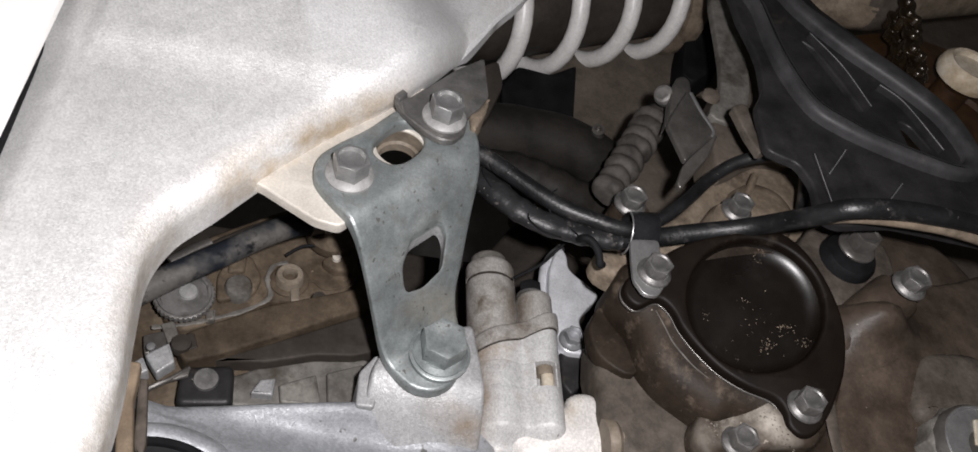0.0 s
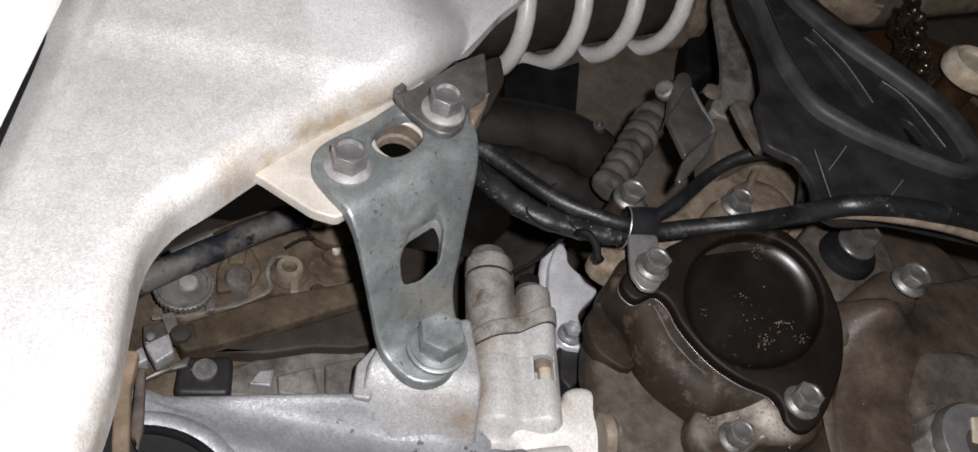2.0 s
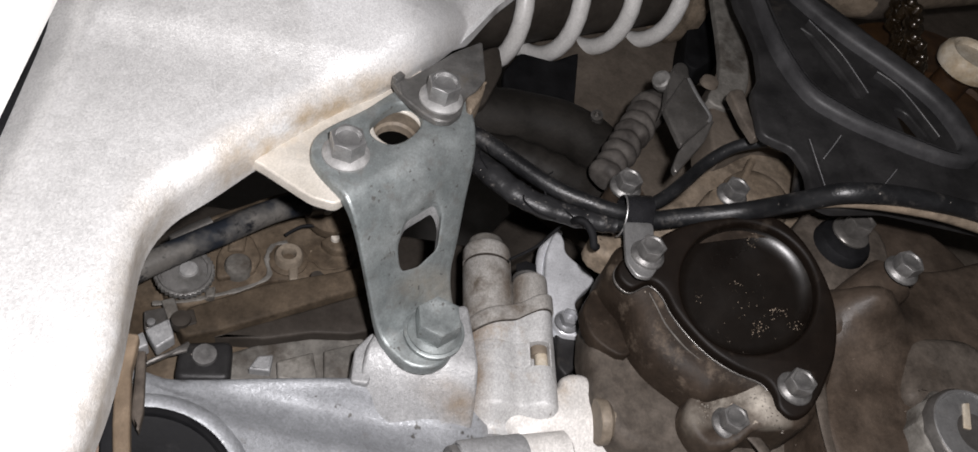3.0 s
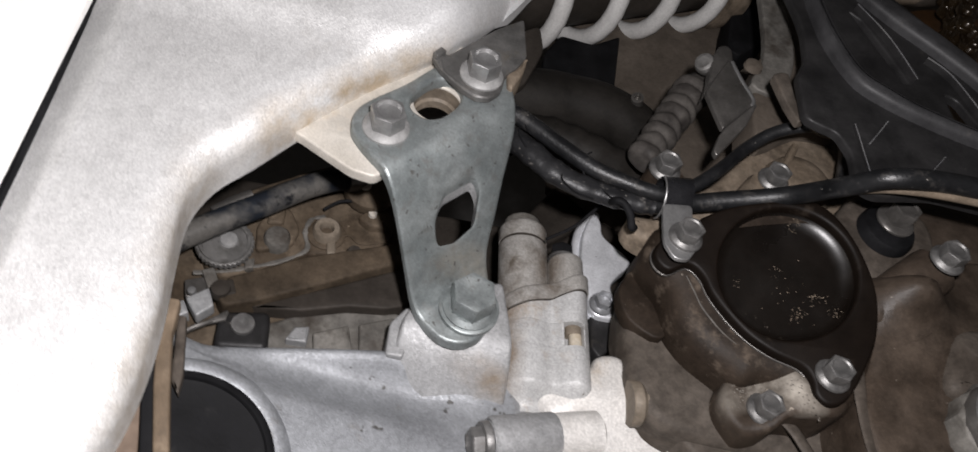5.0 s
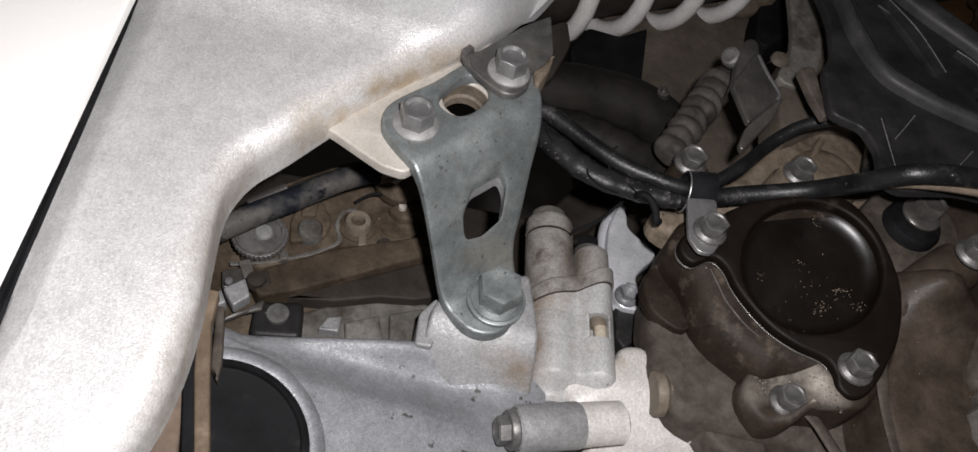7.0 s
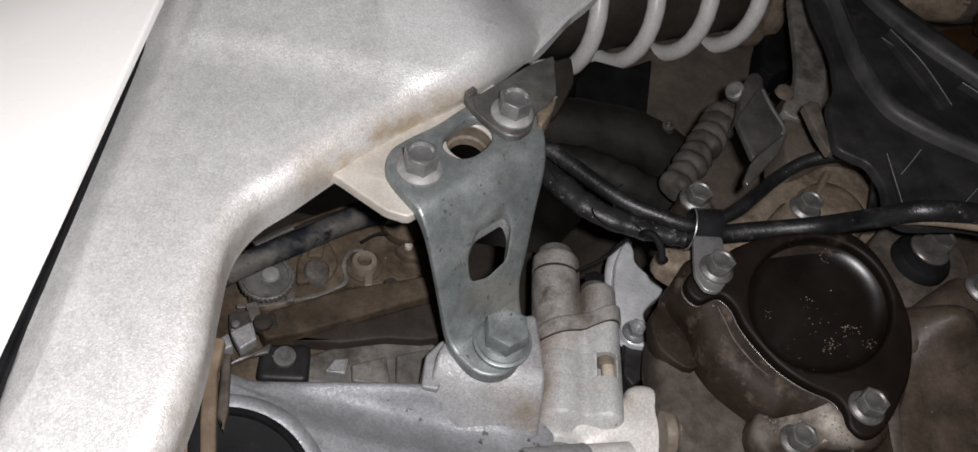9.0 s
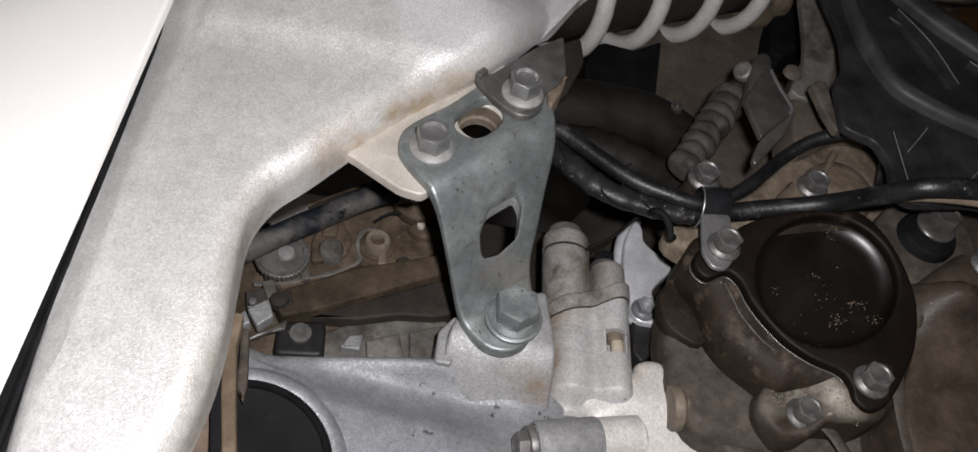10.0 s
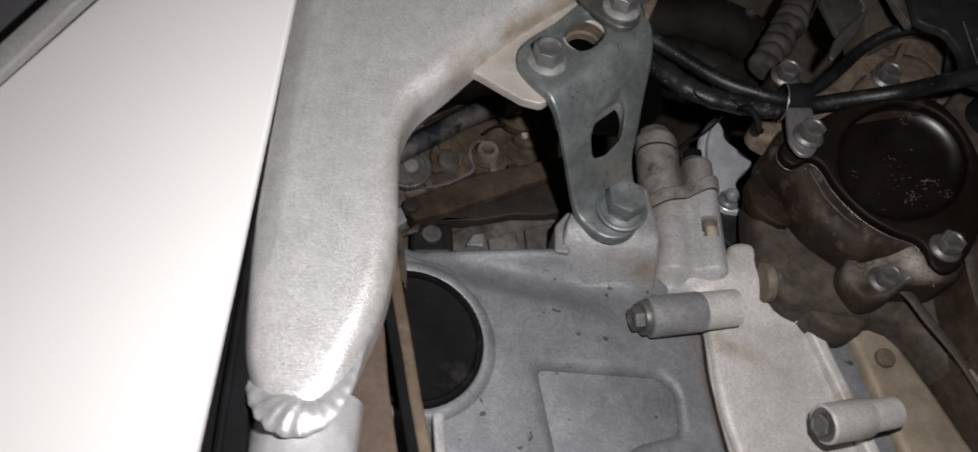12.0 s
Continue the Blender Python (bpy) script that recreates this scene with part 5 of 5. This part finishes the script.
for (_, y, z), (_, y2, z2) in zip(ring, [(0, 5.2 + (c[1] - 5.2) * 1.14, 10.6 + (c[2] - 10.6) * 1.14) for c in ring]):
    row = [bm.verts.new((51.5, y, z)), bm.verts.new((51.5, y2, z2)), bm.verts.new((62, y2, z2 + 1.6)), bm.verts.new((62, y, z + 1.6))]
    if prev:
        for i in range(4):
            bm.faces.new((prev[i - 1], prev[i], row[i], row[i - 1]))
    else:
        bm.faces.new(row)
    prev = row
bm.faces.new(prev)
part("sleeve", bm, GLOSSY, clip, "glossy black sleeve")
# Bright steel line stands in for the specular glint along the sleeve.
part("sleeve_glint", sweep([(51.4, 5.2 + (y - 5.2) * 1.14, 10.6 + (z - 10.6) * 1.14) for _, y, z in ring[8:]], .32, 8), BOLT, clip, "bright line added for the glint on the sleeve's edge")
part("tab", moved(prism(rounded([(51, 4.5), (62, 6), (62, -2), (62.5, -12), (59, -17.5), (54, -17.5), (50.8, -12), (51, -2)], 2), 2.0, 3.6, .4), lambda c: Vector((c.x, c.y - 1.2 * ease(-6, 6, c.z), c.z))), BOLT, clip, "silver tab")

# ---- intake hose, boot and lever ----
duct = thing("intake_hose", "thick dusty black rubber hose", "hose", (30, 38, 84))
part("hose_body", sweep(smooth([(-14, 40, 80), (4, 40, 83), (22, 40, 86.5), (40, 41, 87), (54, 43, 85), (68, 50, 82)], 6, False), lambda t: 13 - .8 * t + .25 * math.sin(23 * t), 28), OILY, duct)
part("nipple", lathe([(3, 0), (2.8, 5), (1.6, 5.2), (1.4, 3)], 20, m=along((57.5, 33, 87), (56, 27, 85.5))), PLATE, duct)
under = thing("lower_hose", "dark crumpled hose below the intake hose", "hose", (30, 42, 60))
part("hose_body", sweep(smooth([(0, 40, 58), (14, 38, 62), (28, 38, 60), (44, 40, 56), (58, 46, 56)], 6, False), lambda t: 8 + .5 * math.sin(40 * t), 18), OILY, under)
boot = thing("rubber_boot", "grey dusty bellows boot on the clutch rod", "boot", (67, 18, 64))
prof = [(4.6, 0)]
for k in range(8):
    for j in range(9):
        prof.append((5.1 + .2 * k + 1.7 * max(0, math.sin(math.pi * (j + .25) / 9)) ** .7, .6 + 6.6 * (k + j / 9)))
prof += [(6.2, 54), (6.2, 57), (3, 58)]
bm = lathe(prof, 32, m=along((52, 20, 40), (80, 17, 91)))
part("bellows", moved(bm, lambda c: c + Vector((.5 * math.sin(c.z * .5), 0, .35 * math.sin(c.x * .9)))), BOOT, boot, angle=75)
lever = thing("clutch_lever", "greasy folded steel clutch lever", "lever", (80, -4, 62))
bm = prism(rounded([(69.9, 59.4), (76, 71), (82.4, 82), (84.6, 75), (90, 60), (89, 56.5), (78, 44.8), (74.6, 40.5)], 1.6, 3), -6, -3.4, .9)
part("lever_plate", bm, PLATE, lever)
part("lever_fold", moved(prism(rounded([(75, 41), (78, 45), (89, 56.6), (90.6, 57), (86, 47), (74, 31.6), (72.6, 34)], 1.2, 3), -5, -2.6, .7), lambda c: Vector((c.x, c.y + .28 * (50 - c.z), c.z))), PLATE, lever, "lower folded flange")
part("lever_top", prism(rounded([(70.6, 60.5), (74, 70), (77.5, 86), (81, 93), (84.5, 94.6), (86.6, 92), (86, 84), (82.4, 80)], 1.6, 3), -2.6, 3, .9), PLATE, lever, "upper boss of the lever")
# Bright bead along the plate's edge, in place of its highlight.
part("lever_edge", sweep(smooth([(83.4, -5.6, 80), (86, -5.7, 70), (89.6, -5.6, 60.4), (88.4, -5.4, 56.6)], 5, False), .9, 10), BOLT, lever, "bright bead added for the lever edge's highlight")
part("pivot", lathe([(4.2, 0), (4.4, 3), (3.8, 4.6), (2.6, 5), (0, 4.6)], 20, m=along((77, 3, 85), (72.4, -2, 82.6))), KNOB, lever, angle=20)

# ---- the black guard ----
guard = thing("sprocket_guard", "black moulded plastic sprocket guard with ribs", "guard", (140, -28, 60))
outline = rounded([(98, 160), (99.3, 107), (101.8, 92), (102.8, 81), (101, 64), (95.6, 54.7), (94.6, 32), (100, 29.5), (106, 28), (109.5, 18.5), (108, 4), (114, 1), (137, 6), (173, 4), (250, 0), (250, -10), (262, 10), (200, 52), (192, 55), (163, 105), (142, 128), (128, 160)], 3, 3)
second = rounded([(157.6, 62), (163, 60), (168.4, 46.8), (162, 40.4), (158.6, 46)], 2, 3)
slit = rounded([(127, 101), (130, 92), (141, 62.6), (143.5, 63), (138, 80), (131.6, 97)], 1, 2)
bm = prism(outline, -27, -23.5, 1, [second, slit])
part("guard_sheet", bm, PLASTIC, guard)
outer = smooth([(104, 125), (106, 112), (108.3, 78), (116, 55.3), (126.7, 46.5), (141, 40.5), (157.4, 35.5), (172, 33), (183, 36), (187.5, 46), (183.5, 69), (167.5, 89), (150, 105), (133, 121), (120, 140)], 4)
inner = smooth([(110, 124), (111.8, 112), (114.6, 83), (121, 61), (130, 53.4), (142, 47), (161, 41), (172.5, 38.6), (179, 43), (179.5, 52), (174, 67), (160, 82), (143, 97), (127, 116), (117, 134)], 4)
part("raised_frame", prism(outer, -32, -26, 2.6, [inner], seg=4), BAND, guard, "raised frame")


def blade(a, b, c, w, y0, y1):
    """A thin upright fin through three points."""
    mid = smooth([a, b, c], 5, False)
    left, right = [], []
    for i, p in enumerate(mid):
        d = (Vector(mid[min(i + 1, len(mid) - 1)]) - Vector(mid[max(i - 1, 0)])).normalized()
        left.append((p[0] - d.y * w, p[1] + d.x * w))
        right.append((p[0] + d.y * w, p[1] - d.x * w))
    rib = part("rib", prism(left + right[::-1], y0, y1, min(.5, w * .6)), PLASTIC, guard)
    part("worn_edge", sweep([(p[0], y0, p[1]) for p in mid], w * .75, 6), WORN, rib, "scuffed bright edge")


for a, b, c, w, y0 in (((129.3, 102.6), (138.9, 85), (144.9, 63.2), .3, -30), ((153.7, 78), (162.2, 69.5), (170.5, 46), .3, -29.8), ((112.8, 32.3), (113, 20), (113.2, 9.1), .22, -28.4), ((126.7, 37.2), (121.4, 30.2), (116.1, 23.5), .28, -28.6), ((145.9, 25), (141.5, 20), (137, 15), .25, -28.6)):
    blade(a, b, c, w, y0, -25)
part("side_flange", prism(rounded([(89.2, 57.6), (92.8, 60.2), (95.9, 60), (96.4, 46), (98.7, 36.4), (95.3, 34.7), (92.1, 43.4)], 1), -22, -18.5, .8), DUSTY_LIT, guard, "thin worn edge flange")
part("cable_lip", sweep(smooth([(104, -16, 41), (109, -14, 40.5), (117, -14, 40), (123, -12, 35), (122, -10, 31)], 5, False), lambda t: 1.2 + 1.2 * math.sin(math.pi * t), 10, flat=.6), TANCASE, guard, "dusty lip over the cable")

# ---- the shock absorber ----
axis_d = Vector((.892, 0, .452))
shock = thing("rear_shock", "rear shock absorber with a white painted coil spring", "shock absorber", (80, 50, 180))
c0 = Vector((-11.3, 52, 174.5))
pitch = 34.5
up, inw = Vector((-.452, 0, .892)), Vector((0, 1, 0))
R = 34
coil = [c0 + axis_d * (pitch * (k / 28 - .22)) - up * R * math.cos(2 * math.pi * k / 28 + .5) - inw * R * math.sin(2 * math.pi * k / 28 + .5) for k in range(int(28 * 4.75))]
part("spring", sweep(coil, 4.8, 14), SPRING, shock, "white painted coil spring")
part("damper_body", lathe([(26.5, 0), (26.5, 230)], 48, m=along(tuple(c0 - axis_d * 50), tuple(c0 + axis_d * 180))), DARK, shock, "dark damper body")
part("spring_seat", lathe([(20, 0), (36, 0), (38, 3), (38, 12), (33, 18), (22, 22)], 48, m=along(tuple(c0 + axis_d * 137), tuple(c0 + axis_d * 160))), TANCASE, shock, "dusty spring seat")

# ---- the swinging arm and what lies behind ----
arm = thing("swinging_arm", "dull grey-brown swinging arm casting", "swingarm", (120, 85, 150))
part("arm_casting", prism(smooth([(40, 100), (70, 70), (110, 60), (200, 40), (604, 30), (604, 340), (60, 340), (50, 180)], 3), 79, 120, 6), MUD, arm)
part("web_plate", prism(smooth([(96, 62), (100, 52), (120, 66), (140, 70), (150, 110), (134, 130), (118, 118), (104, 100)], 3), 6, 25, 2), MUD, arm, "greasy web plate")
part("pivot_tube", lathe([(6, 0), (7, .5), (7, 6), (7, 14), (7, 24), (7, 34), (7, 44), (7, 54), (7, 62)], 24, m=along((166, 36, 54), (166, 98, 54))), DARK, arm, "dark pivot tube")
stay = thing("frame_stay", "grey curved steel stay behind the guard", "stay", (100, 10, 130))
part("stay_plate", prism(smooth([(97, 82), (104, 96), (108, 112), (110, 132), (114, 172), (127, 172), (123, 140), (122, 112), (117, 92), (108, 78)], 3), 4, 8, 1), GRIME, stay)
part("stay_bolt", lathe([(4.2, 0), (3.8, 1.8), (2.4, 2.4), (0, 2.2)], 24, m=Matrix.Translation((99, 4, 92))), MUD, stay)
well = thing("rubber_mudflap", "black rubber flap below the spring", "flap", (30, 70, 110))
part("flap", prism(rounded([(24, 128), (25, 154), (34, 171), (52, 169), (68, 181), (63, 136), (47, 128)], 3), 72, 77, 1), BLACK, well)
# Added black block; it stands for the shaded gap behind the seat.
gap = thing("gap_block", "black block added for the dark gap behind the spring seat", "rubber block", (140, 62, 200))
part("block", prism(rounded([(125, 176), (131, 205), (139, 232), (158, 236), (152, 192), (131, 171)], 3), 60, 80, 1), BLACK, gap)
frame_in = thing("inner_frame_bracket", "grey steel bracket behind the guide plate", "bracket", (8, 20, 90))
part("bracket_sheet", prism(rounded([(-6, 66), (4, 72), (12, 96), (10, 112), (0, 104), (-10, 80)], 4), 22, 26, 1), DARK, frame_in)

# ---- chain and roller ----
chain = thing("drive_chain", "oily dark brown drive chain", "chain", (195, -6, 135))
plate2d = rounded([(-10, -4.6), (-4, -4.6), (0, -3.2), (4, -4.6), (10, -4.6), (10, 4.6), (4, 4.6), (0, 3.2), (-4, 4.6), (-10, 4.6)], 3, 3)
for k in range(5):
    px, pz = 194 + 4.2 * k + (3 if k % 2 else 0), 108 + 14.5 * k
    for dy in (0, 9):
        bm = prism([(px + u * .30 - v * .95, pz + u * .95 + v * .30) for u, v in plate2d], -14 + dy + (1.8 if k % 2 else 0), -12.4 + dy + (1.8 if k % 2 else 0), .4)
        part("link_plate", bm, CHAIN, chain)
    for s in (-5.2, 5.2):
        part("pin", lathe([(3.9, -2), (3.9, 5), (2.6, 5.4), (2.4, 15.2), (1.8, 16), (0, 16)], 20, m=Matrix.Translation((px + s * .30, 0, pz + s * .95))), CHAIN, chain)
roller = thing("chain_roller", "cream plastic chain roller", "roller", (236, -4, 128))
part("roller_body", lathe([(9.5, 7), (10, 9.4), (11.5, 10), (14, 8), (15, 4), (14, 1), (9, 0)], 40, m=along((237, -2, 134), (237, -12, 134))), CREAM, roller)
part("roller_hub", lathe([(9, 0), (8.6, 12.5), (4, 13)], 28, m=along((237, 14, 134), (237, -4, 134))), RUST, roller)
beam = thing("swingarm_tube", "beige dusty tube above the chain", "tube", (220, 0, 178))
part("tube_body", sweep(smooth([(150, 8, 198), (184, 2, 192), (205, 0, 192), (235, 0, 208), (300, 0, 236)], 5, False), lambda t: 11 + 6 * min(1, t * 3), 24), TANCASE, beam)
part("tube_collar", sweep(smooth([(196, 0, 191.6), (206, 0, 192.5), (214, 0, 196)], 4, False), 17.8, 28), DUSTY_LIT, beam)
sprocket = thing("rusty_sprocket", "rust-brown sprocket behind the chain", "sprocket", (215, 18, 120))
part("sprocket_disc", lathe([(0, 4), (24, 4), (26, 6), (30, 6), (32, 4), (66, 4), (67, 3), (67, -3)], 56, m=Matrix.Translation((238, 18, 120))), RUST, sprocket)
